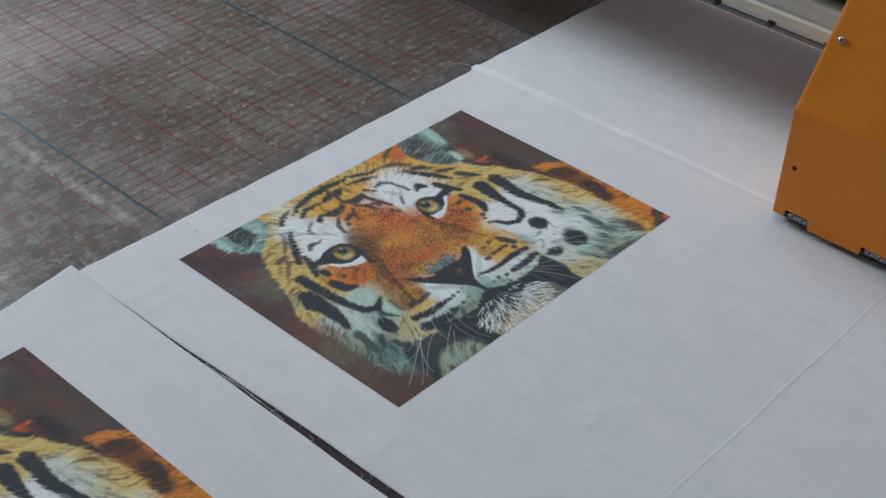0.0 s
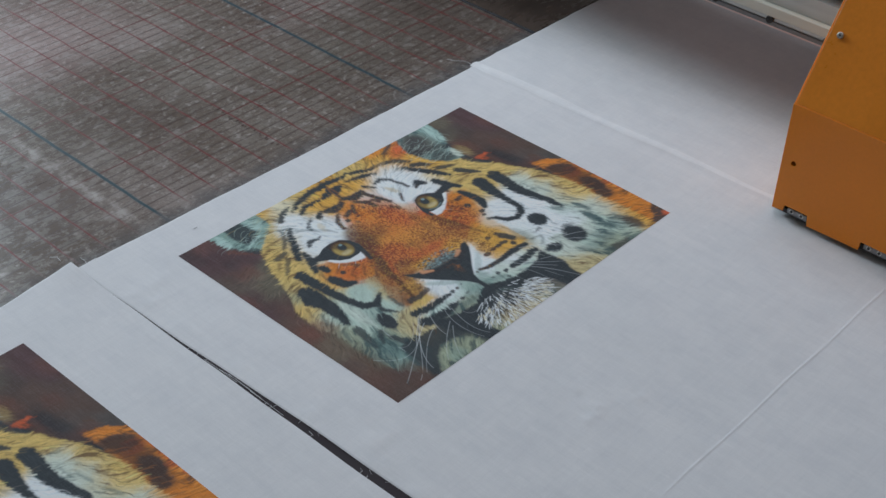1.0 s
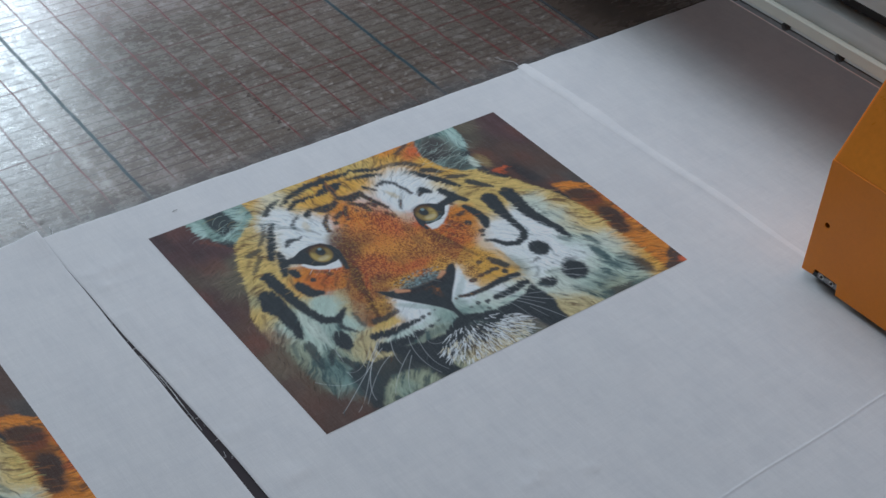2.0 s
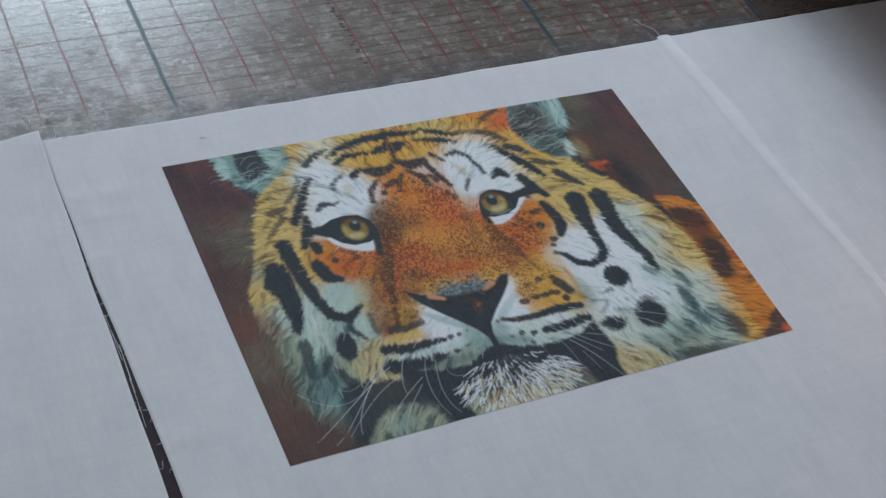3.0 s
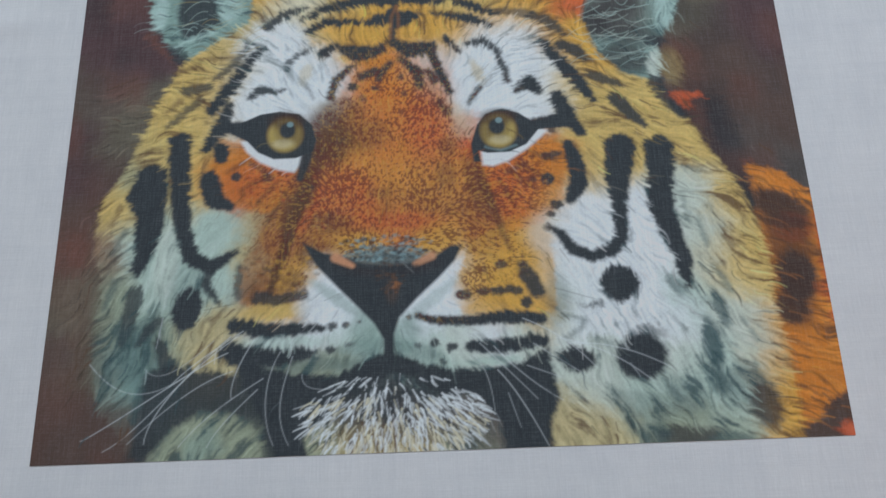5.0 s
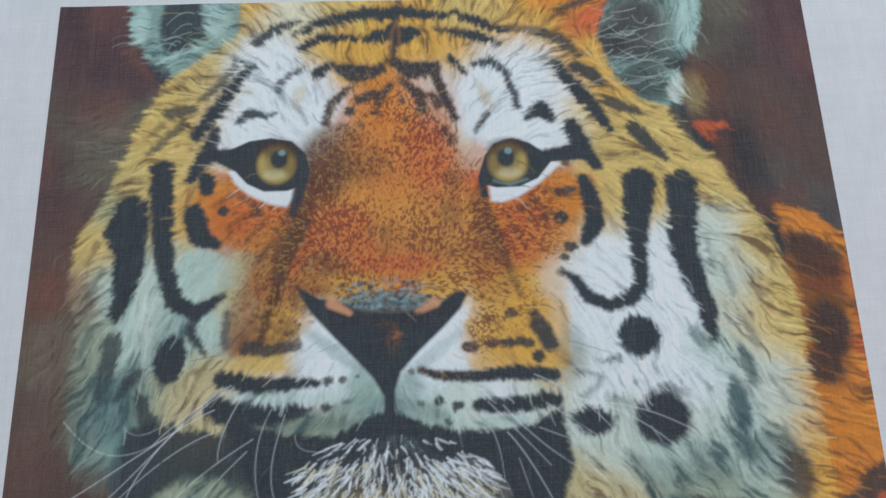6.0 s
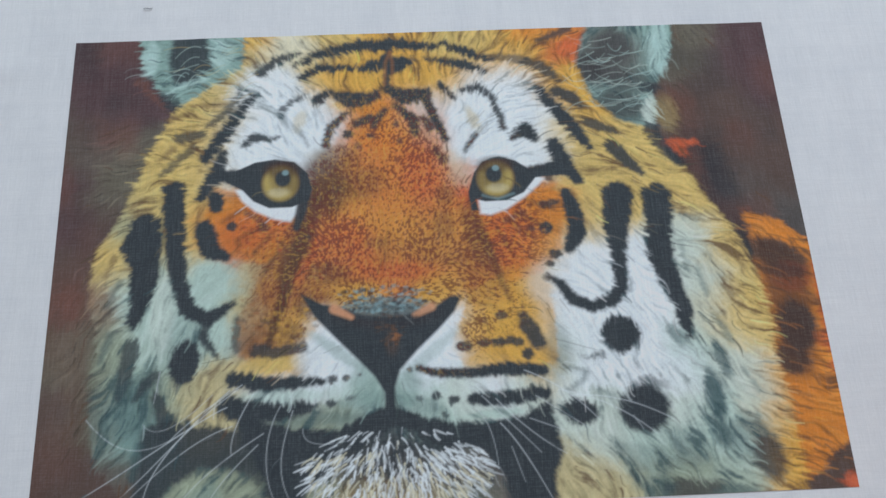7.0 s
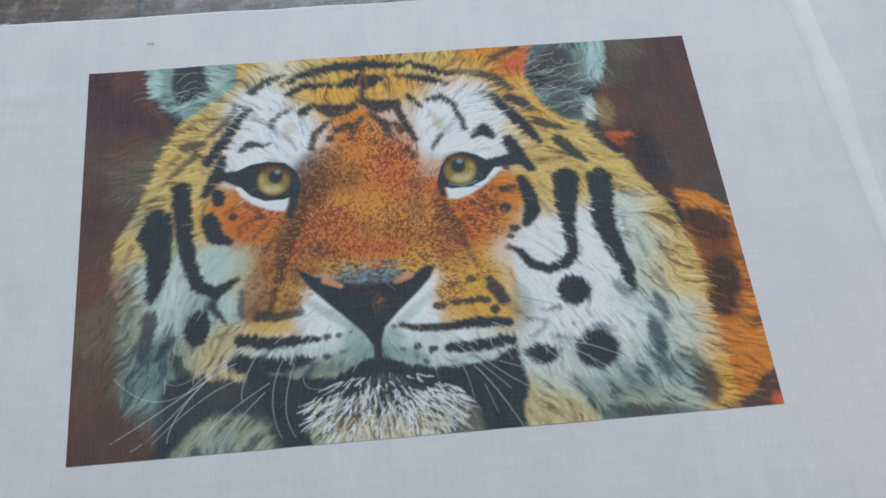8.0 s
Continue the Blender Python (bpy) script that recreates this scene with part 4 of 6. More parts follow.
oval(AMBER, 132.0, 101.6, 10.3, 12.3, 0, 0.8, 0.5)
oval(STRAW, 75.0, 209.9, 19.4, 10.2, 40, 0.8, 0.6)
oval(WHITE, 118.4, 227.7, 21.7, 16.0, 20, 0.6, 0.75)
oval(WHITE, 114.6, 264.6, 20.1, 15.9, 35, 0.7, 0.7)
oval(WHITE, 144.7, 232.6, 7.3, 14.5, 0, 0.6, 0.8)
oval(WHITE, 251.6, 242.3, 26.8, 18.9, -20, 0.6, 0.8)
oval(WHITE, 230.7, 229.0, 9.3, 17.8, 0, 0.7, 0.8)
oval(WHITE, 276.7, 126.2, 15.7, 14.3, 0, 0.9, 0.4)
oval(WHITE, 297.7, 132.4, 10.7, 17.4, 0, 0.6, 0.8)
oval(WHITE, 322.9, 117.0, 8.1, 39.2, 0, 0.7, 0.7)
oval(WHITE, 148.6, 85.6, 15.1, 13.4, -30, 0.7, 0.7)
oval(WHITE, 209.1, 87.7, 14.6, 13.5, 30, 0.7, 0.7)
oval(MIST, 87.1, 133.3, 9.3, 14.2, 0, 0.6, 0.8)
oval(BONE, 61.9, 115.3, 6.7, 24.3, 0, 0.7, 0.7)
oval(FLAME, 203.9, 224.1, 19.8, 20.1, 0, 0.8, 0.4)
oval(AMBER, 188.9, 274.2, 40.8, 10.2, 0, 0.7, 0.6)
oval(DEEP_TEAL, 52.9, 60.8, 13.5, 19.4, -15, 0.9, 0.5)
oval(UMBER, 42.5, 19.3, 17.1, 15.3, 0, 0.9, 0.7)
oval(DULL, 36.4, 89.4, 10.7, 23.5, 0, 0.9, 0.5)
oval(OLIVE, 26.1, 116.9, 9.1, 27.8, 0, 0.9, 0.4)
oval(DEEP_TEAL, 312.9, 20.9, 17.6, 8.1, -20, 0.9, 0.35)
oval(DEEP_TEAL, 335.7, 26.0, 13.0, 10.8, -20, 0.9, 0.4)
oval(DEEP_TEAL, 367.7, 30.8, 11.9, 12.8, -20, 0.9, 0.45)
oval(DEEP_TEAL, 74.8, 97.6, 12.0, 20.4, 0, 0.9, 0.3)
oval(DEEP_TEAL, 167.6, 58.4, 17.8, 5.2, 15, 0.9, 0.4)
oval(DEEP_TEAL, 198.8, 56.8, 14.9, 4.5, -20, 0.9, 0.4)
oval(DULL, 144.0, 53.1, 23.6, 5.1, 0, 0.9, 0.5)
oval(DEEP_TEAL, 143.9, 50.9, 29.4, 3.8, 0, 0.9, 0.5)
oval(TEAL, 172.3, 66.3, 7.8, 13.1, 25, 0.9, 0.6)
oval(TEAL, 192.2, 65.3, 7.2, 12.5, -25, 0.9, 0.6)
oval(MIST, 126.2, 64.6, 23.7, 3.9, 0, 0.9, 0.7)
oval(TEAL, 157.7, 88.5, 3.6, 20.2, 52, 0.9, 0.5)
oval(TEAL, 206.0, 86.2, 3.6, 20.2, -48, 0.9, 0.4)
oval(DULL, 57.1, 150.8, 5.0, 21.8, 0, 0.9, 0.3)
oval(DEEP_TEAL, 274.5, 84.6, 7.3, 13.6, 0, 0.9, 0.35)
oval(BISTRE, 185.1, 144.9, 34.6, 14.5, 0, 0.9, 0.25)
oval(EMBER, 160.1, 153.3, 18.9, 18.3, 0, 0.9, 0.55)
oval(EMBER, 208.0, 204.1, 13.1, 19.6, 0, 0.9, 0.6)
oval(EMBER, 187.9, 136.8, 28.1, 6.5, 0, 0.9, 0.55)
oval(OCHRE, 195.0, 159.1, 19.0, 14.8, 0, 0.9, 0.2)
oval(EMBER, 186.8, 205.0, 26.1, 27.4, 0, 0.9, 0.3)
oval(BISTRE, 238.3, 138.8, 12.6, 21.7, 0, 0.9, 0.35)
oval(TAN, 352.6, 238.1, 6.8, 12.4, 0, 0.9, 0.4)
oval(EMBER, 106.5, 166.8, 19.0, 12.6, 0, 0.9, 0.4)
oval(EMBER, 255.3, 156.3, 15.9, 18.6, 0, 0.9, 0.4)
bar(SHADE, ((139.7, 187.8), (138.7, 161.6), (131.9, 140.1), (124.6, 112.3), (119.4, 94.8)), (2.7, 4.4, 4.0, 2.7, 2.0,), 0.85)
bar(SHADE, ((233.9, 182.9), (238.1, 160.8), (244.6, 138.5), (251.1, 116.1)), (2.7, 3.1, 2.4, 1.4,), 0.6)
bar(EMBER, ((142.9, 180.1), (144.4, 154), (135, 132.8)), (2.7, 3.4, 2.7,), 0.5)
bar(BISTRE, ((58.8, 244.4), (68.5, 248)), (1.5, 2.2,), 0.6)
bar(BISTRE, ((71.6, 254), (91.5, 255.2)), (1.9, 1.5,), 0.6)
bar(BISTRE, ((55.3, 216.6), (63, 224.2)), (1.4, 2.2,), 0.6)
bar(BISTRE, ((42.7, 184.6), (49.2, 191.8)), (1.7, 1.0,), 0.6)
bar(BISTRE, ((33.7, 153.6), (29.9, 141.3)), (2.0, 1.3,), 0.6)
bar(DEEP_TEAL, ((37.8, 137.4), (31.2, 121.9)), (2.3, 1.3,), 0.5)
bar(DEEP_TEAL, ((35.3, 106.2), (30.4, 89.7)), (2.6, 1.6,), 0.5)
bar(DEEP_TEAL, ((57.3, 88.4), (53.9, 68.8)), (2.8, 1.9,), 0.6)
bar(DEEP_TEAL, ((35.7, 56.9), (34.1, 38.1)), (2.4, 2.4,), 0.5)
bar(DEEP_TEAL, ((54.1, 40.2), (50.8, 21.9)), (3.0, 2.4,), 0.7)
bar(DEEP_TEAL, ((355.1, 133.4), (358.9, 115.3)), (1.7, 1.7,), 0.5)
bar(DEEP_TEAL, ((361.5, 101.1), (367.2, 87)), (1.6, 2.0,), 0.6)
bar(DEEP_TEAL, ((370.8, 69.8), (377.8, 56.2)), (1.3, 1.6,), 0.45)
bar(DEEP_TEAL, ((346.2, 47.9), (351, 34.8)), (1.9, 1.9,), 0.6)
bar(DEEP_TEAL, ((326.6, 36), (333.8, 23)), (1.5, 2.1,), 0.5)
bar(DEEP_TEAL, ((296.6, 34.3), (301.5, 24.6)), (1.2, 1.5,), 0.4)
bar(DEEP_TEAL, ((305.9, 12), (313.6, 2.4)), (1.8, 2.4,), 0.6)
bar(BISTRE, ((392, 40.8), (398.6, 35.6)), (1.3, 0.9,), 0.6)
bar(BISTRE, ((396, 55.3), (404.5, 51.6)), (1.0, 1.3,), 0.6)
bar(DEEP_TEAL, ((372.7, 43.4), (376.9, 31.9)), (1.6, 1.9,), 0.5)
bar(DEEP_TEAL, ((288.4, 70.5), (278.4, 61.1)), (1.6, 1.9,), 0.5)
bar(DEEP_TEAL, ((276.6, 74.4), (288.6, 72.2)), (1.0, 1.6,), 0.5)
bar(DEEP_TEAL, ((293.4, 60.3), (300.6, 56.7)), (1.6, 1.6,), 0.5)
# dark marks
bar(INK_BLACK, ((112.1, 277.3), (121.1, 285.5), (135.4, 291.3)), (3.5, 3.0, 1.5,), 0.95)
bar(INK_BLACK, ((133, 281.6), (148.3, 290.4), (172.4, 295.5), (189.6, 296.5), (217, 293.7)), (1.5, 3.5, 4.0, 4.5, 3.0,), 1)
bar(INK_BLACK, ((136.7, 272.9), (148.3, 279.2), (168.6, 279.3)), (2.0, 3.5, 2.0,), 1)
bar(INK_BLACK, ((172.7, 279.1), (181.6, 280), (187.9, 286.2)), (2.0, 5.5, 2.0,), 1)
bar(INK_BLACK, ((190.1, 291.3), (188.9, 274.2), (187.9, 261.6)), (3.0, 2.5, 2.0,), 0.95)
bar(INK_BLACK, ((191.8, 279.2), (197.7, 282.4), (204.9, 283.3)), (6.0, 5.0, 1.5,), 1)
bar(INK_BLACK, ((212.2, 284.3), (233.5, 280), (247.5, 273.5)), (1.5, 3.5, 2.0,), 1)
bar(INK_BLACK, ((222.3, 295.2), (237.5, 288.5), (251.5, 281.9)), (2.5, 3.5, 2.0,), 1)
bar(INK_BLACK, ((147.1, 255.8), (154.2, 261.7)), (3.7, 2.4,), 1)
bar(INK_BLACK, ((124.8, 246.9), (131.4, 254.8), (138.8, 260.3)), (2.4, 2.0, 1.6,), 0.85)
bar(INK_BLACK, ((159.5, 258.6), (167.5, 254.9), (181.7, 256.8)), (4.1, 6.5, 3.2,), 1)
bar(INK_BLACK, ((181, 257.7), (185.2, 263.8)), (2.4, 1.2,), 0.9)
bar(INK_BLACK, ((189.9, 261.5), (199.1, 256.1), (210.3, 258.1)), (3.3, 5.7, 4.9,), 1)
bar(INK_BLACK, ((210.3, 257.3), (215.6, 239.8), (221.5, 224.1)), (3.2, 3.2, 2.0,), 1)
bar(INK_BLACK, ((220.4, 263.6), (227.4, 254.1)), (2.5, 1.6,), 1)
bar(INK_BLACK, ((233.1, 259.7), (242.7, 261.4), (250, 254), (254.1, 240.2), (255.9, 231.5)), (2.4, 2.8, 2.4, 2.0, 2.0,), 0.95)
bar(INK_BLACK, ((259.7, 224.5), (267.8, 229.8), (272.7, 223.9)), (2.0, 5.2, 3.2,), 1)
bar(INK_BLACK, ((238.9, 227.4), (232, 216.5)), (2.0, 1.2,), 0.85)
bar(INK_BLACK, ((151.2, 223.5), (154.6, 236.2), (162, 243.7), (166.7, 246.7)), (2.4, 2.8, 2.0, 1.2,), 0.95)
bar(INK_BLACK, ((168.9, 238.1), (177.9, 241.3)), (2.8, 3.2,), 0.95)
bar(INK_BLACK, ((179.1, 234.8), (182.9, 242), (186.8, 247.5)), (2.0, 2.4, 1.6,), 0.95)
bar(INK_BLACK, ((192.9, 249.7), (200, 242.1)), (2.4, 2.8,), 0.95)
bar(INK_BLACK, ((203.5, 230.5), (203.2, 239.5), (198, 243.8)), (3.2, 3.6, 2.4,), 0.95)
bar(INK_BLACK, ((208.6, 240.9), (212.9, 233.4)), (2.0, 2.4,), 0.9)
bar(INK_BLACK, ((214.9, 218), (217.6, 212.7)), (2.0, 1.6,), 0.9)
bar(INK_BLACK, ((103.4, 225.2), (110.2, 230.1), (118.4, 228.9), (124.9, 230.3)), (2.0, 3.5, 1.6, 0.8,), 0.95)
bar(INK_BLACK, ((136.4, 233), (141.4, 222.8)), (1.2, 0.8,), 0.5)
bar(INK_BLACK, ((81.5, 216.7), (91.4, 232.1), (101.5, 250.3), (110, 262.3)), (3.6, 4.4, 3.6, 2.0,), 1)
bar(INK_BLACK, ((79.9, 189.7), (87.7, 203.2), (91.8, 220.2)), (3.1, 5.4, 2.7,), 1)
bar(INK_BLACK, ((91.2, 204.6), (109.1, 199.9)), (4.2, 7.7,), 1)
bar(INK_BLACK, ((66.6, 231.6), (79.6, 234.2)), (3.9, 2.8,), 0.85)
bar(INK_BLACK, ((56.8, 206.1), (74.4, 224.9)), (1.9, 3.1,), 0.75)
bar(INK_BLACK, ((83.6, 240.5), (92.3, 249.1), (101.9, 264.3)), (2.0, 2.8, 2.0,), 0.8)
bar(INK_BLACK, ((64.6, 195.7), (65.7, 172.3), (67.5, 153.9), (70.2, 134.1), (75.4, 118.1), (86.3, 112), (99.5, 120.4)), (6.5, 6.5, 5.8, 5.1, 4.7, 4.7, 2.2,), 1)
bar(INK_BLACK, ((86.3, 110.7), (84.2, 101.2), (92.4, 89.3)), (3.1, 2.8, 1.4,), 0.9)
bar(INK_BLACK, ((49.7, 172.3), (48.5, 160.2), (50.6, 143.9), (49.3, 124.5), (45.9, 109.8)), (8.7, 11.5, 8.7, 6.1, 2.9,), 1)
bar(INK_BLACK, ((46.6, 97.2), (44.5, 82.4), (41.3, 67.8)), (5.1, 4.8, 2.4,), 0.85)
bar(INK_BLACK, ((49.6, 67.4), (55.6, 75.2), (61.2, 80.2)), (1.7, 3.4, 2.4,), 0.8)
bar(INK_BLACK, ((66.4, 53.8), (61.3, 66.8)), (4.7, 3.0,), 0.85)
bar(INK_BLACK, ((82.8, 168.6), (86.7, 154.8), (95, 150.5)), (5.9, 5.9, 3.3,), 1)
bar(INK_BLACK, ((101.9, 94.6), (102.7, 111.6)), (2.8, 1.7,), 0.7)
bar(INK_BLACK, ((83.6, 103.3), (91.4, 93.4)), (1.7, 1.4,), 0.7)
bar(INK_BLACK, ((112.8, 91.7), (123, 89.9), (138.1, 92.5)), (4.1, 3.5, 3.1,), 0.9)
bar(INK_BLACK, ((101.8, 75.6), (117.3, 71.9), (132.1, 71.8), (147.6, 72.7)), (4.7, 4.7, 3.7, 2.4,), 1)
bar(INK_BLACK, ((99.2, 59.5), (111.6, 57.3), (126.3, 55.3), (141, 57.7)), (6.7, 5.7, 5.3, 3.0,), 1)
bar(INK_BLACK, ((199.6, 77.5), (208.5, 74.4), (225, 73.6), (246.3, 75.2), (265, 73.3)), (1.7, 2.7, 3.1, 4.1, 3.4,), 1)
bar(INK_BLACK, ((227.8, 58.3), (245.1, 57.8), (264.8, 60.4)), (3.7, 4.4, 4.1,), 1)
bar(INK_BLACK, ((257.2, 106), (260.3, 98.9), (264.2, 89.9)), (3.2, 4.9, 4.2,), 0.95)
bar(INK_BLACK, ((317.4, 181.5), (313.9, 161.1), (313.1, 142.6), (312.7, 121.7), (306.8, 113.5), (295.5, 110.5), (285.4, 115.2), (279.4, 125.4), (273.5, 130)), (9.5, 7.0, 4.4, 4.0, 4.0, 3.7, 3.7, 2.9, 1.5,), 1)
bar(INK_BLACK, ((339.3, 180.5), (338, 160), (336.3, 141.6), (340.4, 123.3), (344.5, 107.1), (345.4, 90.8)), (8.8, 7.4, 7.4, 5.9, 5.2, 2.6,), 1)
bar(INK_BLACK, ((287.8, 185.1), (290.9, 173.5), (292, 158.4), (286.6, 148.6)), (3.4, 5.3, 5.3, 3.8,), 1)
bar(INK_BLACK, ((317.6, 216), (325, 204.9), (332.6, 195.9)), (4.7, 4.3, 2.0,), 0.95)
bar(INK_BLACK, ((283.9, 218.6), (288.6, 205.3), (294.8, 193.3)), (4.7, 5.9, 3.5,), 1)
bar(INK_BLACK, ((265.2, 200.8), (283.4, 201.6)), (2.3, 5.5,), 1)
bar(INK_BLACK, ((277.6, 260), (287.1, 244.1), (297.4, 228.1), (304.9, 215.7)), (2.8, 4.8, 4.8, 2.4,), 1)
bar(INK_BLACK, ((288.3, 257.4), (297.1, 252.9), (303.1, 244.3)), (3.7, 4.1, 2.0,), 0.95)
bar(INK_BLACK, ((303.4, 234.4), (311.1, 230.8), (320.8, 226.3)), (2.8, 4.0, 2.4,), 0.9)
bar(INK_BLACK, ((273.1, 280.1), (281.3, 275.5), (290.7, 264.9)), (3.3, 4.6, 2.1,), 0.9)
bar(INK_BLACK, ((253.7, 284.4), (269.7, 281.1)), (2.5, 3.5,), 0.7)
bar(INK_BLACK, ((281.2, 295.5), (300.5, 304.4)), (2.1, 3.0,), 0.85)
bar(INK_BLACK, ((341.1, 227.9), (347.7, 213.1), (354.5, 201.6)), (4.8, 4.0, 2.4,), 0.9)
bar(INK_BLACK, ((106.3, 178.7), (115.9, 171.9)), (1.9, 2.2,), 0.6)
bar(INK_BLACK, ((253, 167.6), (263, 172.8)), (2.3, 1.5,), 0.6)
bar(INK_BLACK, ((274.7, 177.2), (281.9, 178.4)), (3.0, 2.3,), 0.9)
bar(INK_BLACK, ((298.1, 81.4), (288, 79.2)), (2.1, 1.0,), 0.7)
oval(INK_BLACK, 164.5, 230.6, 3.6, 3.2, 0, 0.4, 0.95)
oval(INK_BLACK, 177.6, 229.2, 2.6, 2.0, 0, 0.5, 0.9)
oval(INK_BLACK, 170.2, 222.3, 2.3, 2.4, 0, 0.6, 0.6)
oval(INK_BLACK, 194.4, 224.5, 1.7, 2.4, 0, 0.5, 0.7)
oval(INK_BLACK, 219.8, 210.7, 3.3, 3.2, 0, 0.7, 0.7)
oval(INK_BLACK, 192.8, 236.6, 1.7, 2.4, 0, 0.5, 0.8)
oval(INK_BLACK, 75.2, 86.8, 8.1, 13.7, -8, 0.25, 1)
oval(INK_BLACK, 88.6, 186.7, 4.8, 7.6, 0, 0.35, 1)
oval(INK_BLACK, 97.6, 170.1, 3.2, 3.0, 0, 0.4, 0.95)
oval(INK_BLACK, 115.9, 168.2, 3.8, 3.3, 0, 0.7, 0.7)
oval(INK_BLACK, 153.6, 73.1, 2.7, 2.3, 0, 0.4, 0.9)
oval(INK_BLACK, 160.8, 74.1, 2.1, 2.0, 0, 0.4, 0.85)
oval(INK_BLACK, 168.0, 75.4, 1.2, 1.3, 0, 0.5, 0.7)
oval(INK_BLACK, 144.9, 58.2, 1.8, 1.9, 0, 0.4, 0.8)
oval(INK_BLACK, 152.9, 59.1, 2.7, 2.3, 0, 0.4, 0.9)
oval(INK_BLACK, 162.4, 62.2, 1.8, 1.6, 0, 0.4, 0.7)
oval(INK_BLACK, 118.3, 109.1, 2.7, 2.1, 0, 0.5, 0.7)
oval(INK_BLACK, 194.5, 76.7, 1.5, 1.7, 0, 0.5, 0.8)
oval(INK_BLACK, 235.2, 91.2, 3.7, 2.7, 0, 0.4, 0.9)
oval(INK_BLACK, 243.2, 91.2, 4.0, 3.1, 0, 0.4, 0.95)
oval(INK_BLACK, 249.4, 91.9, 2.8, 2.7, 0, 0.4, 0.9)
oval(INK_BLACK, 224.7, 89.4, 4.6, 3.1, 0, 0.4, 0.9)
oval(INK_BLACK, 245.5, 107.3, 3.7, 2.4, 0, 0.4, 0.85)
oval(INK_BLACK, 235.5, 105.0, 2.2, 1.7, 0, 0.5, 0.6)
oval(INK_BLACK, 257.9, 83.4, 3.3, 3.7, 0, 0.4, 0.95)
oval(INK_BLACK, 253.6, 90.7, 3.1, 2.7, 0, 0.4, 0.9)
oval(INK_BLACK, 207.9, 60.6, 3.0, 2.6, 0, 0.4, 0.95)
oval(INK_BLACK, 217.0, 58.9, 3.3, 2.6, 0, 0.4, 0.95)
oval(INK_BLACK, 212.4, 49.7, 2.1, 1.9, 0, 0.5, 0.8)
oval(INK_BLACK, 198.9, 60.1, 1.8, 1.6, 0, 0.5, 0.6)
oval(INK_BLACK, 274.4, 161.8, 4.2, 4.1, 0, 0.35, 1)
oval(INK_BLACK, 266.6, 161.8, 2.2, 2.2, 0, 0.5, 0.8)
oval(INK_BLACK, 278.6, 144.6, 3.8, 3.3, 0, 0.4, 0.95)
oval(INK_BLACK, 274.9, 138.6, 2.8, 2.2, 0, 0.4, 0.9)
oval(INK_BLACK, 279.5, 194.7, 2.6, 2.3, 0, 0.5, 0.8)
oval(INK_BLACK, 272.3, 130.0, 2.8, 2.5, 0, 0.5, 0.6)
oval(INK_BLACK, 309.2, 93.2, 10.5, 11.7, 0, 0.22, 1)
oval(INK_BLACK, 316.2, 48.8, 14.1, 14.0, 0, 0.3, 1)
oval(INK_BLACK, 282.6, 48.8, 10.1, 7.8, -8, 0.35, 1)
oval(INK_BLACK, 321.0, 62.9, 9.1, 4.0, -5, 0.8, 0.6)
oval(DEEP_TEAL, 354.0, 55.7, 5.1, 15.2, 6, 0.6, 0.9)
oval(DEEP_TEAL, 360.9, 75.4, 3.4, 11.5, 15, 0.8, 0.75)
oval(DEEP_TEAL, 354.6, 33.0, 5.4, 8.3, 15, 0.8, 0.75)
oval(NIGHT, 377.2, 19.2, 8.3, 13.3, 8, 0.6, 0.85)
oval(NIGHT, 335.6, 3.7, 18.0, 5.2, 0, 0.6, 0.8)
oval(DEEP_TEAL, 319.7, 4.5, 7.6, 6.7, 0, 0.8, 0.6)
oval(DEEP_TEAL, 357.1, 0.2, 11.6, 4.3, 0, 0.8, 0.6)
oval(DEEP_TEAL, 338.4, 91.8, 3.7, 8.3, 20, 0.8, 0.6)
oval(DEEP_TEAL, 349.5, 139.1, 1.9, 11.0, 10, 0.9, 0.4)
oval(DEEP_TEAL, 68.1, 48.9, 4.7, 8.3, -20, 0.8, 0.6)
oval(DEEP_TEAL, 44.9, 72.5, 5.9, 7.2, -30, 0.9, 0.5)
oval(TAN, 136.4, 241.1, 3.3, 8.1, -20, 1.0, 0.4)
oval(TAN, 237.9, 238.8, 3.3, 9.0, 20, 1.0, 0.5)
oval(BISTRE, 149.4, 195.0, 14.2, 20.0, 0, 0.9, 0.85)
oval(BISTRE, 170.4, 196.0, 14.2, 11.6, 0, 0.95, 0.5)
oval(BISTRE, 157.7, 214.2, 13.1, 8.7, 0, 0.9, 0.55)
oval(BISTRE, 141.2, 168.9, 5.1, 22.4, -8, 0.8, 0.8)
oval(BISTRE, 130.3, 143.8, 5.6, 15.9, -12, 0.8, 0.75)
oval(BISTRE, 152.1, 137.4, 11.2, 6.5, 0, 0.9, 0.6)
oval(BISTRE, 234.7, 157.3, 5.1, 22.2, 16, 0.8, 0.6)
oval(BISTRE, 217.7, 167.3, 5.8, 9.0, 0, 0.9, 0.4)
oval(BISTRE, 179.1, 156.1, 7.0, 3.7, 0, 0.95, 0.4)
oval(BISTRE, 218.6, 186.2, 5.2, 6.9, 0, 0.9, 0.5)
oval(BISTRE, 129.0, 101.8, 9.1, 6.2, 0, 0.9, 0.5)
oval(BISTRE, 139.6, 116.8, 5.5, 7.7, 0, 0.8, 0.6)
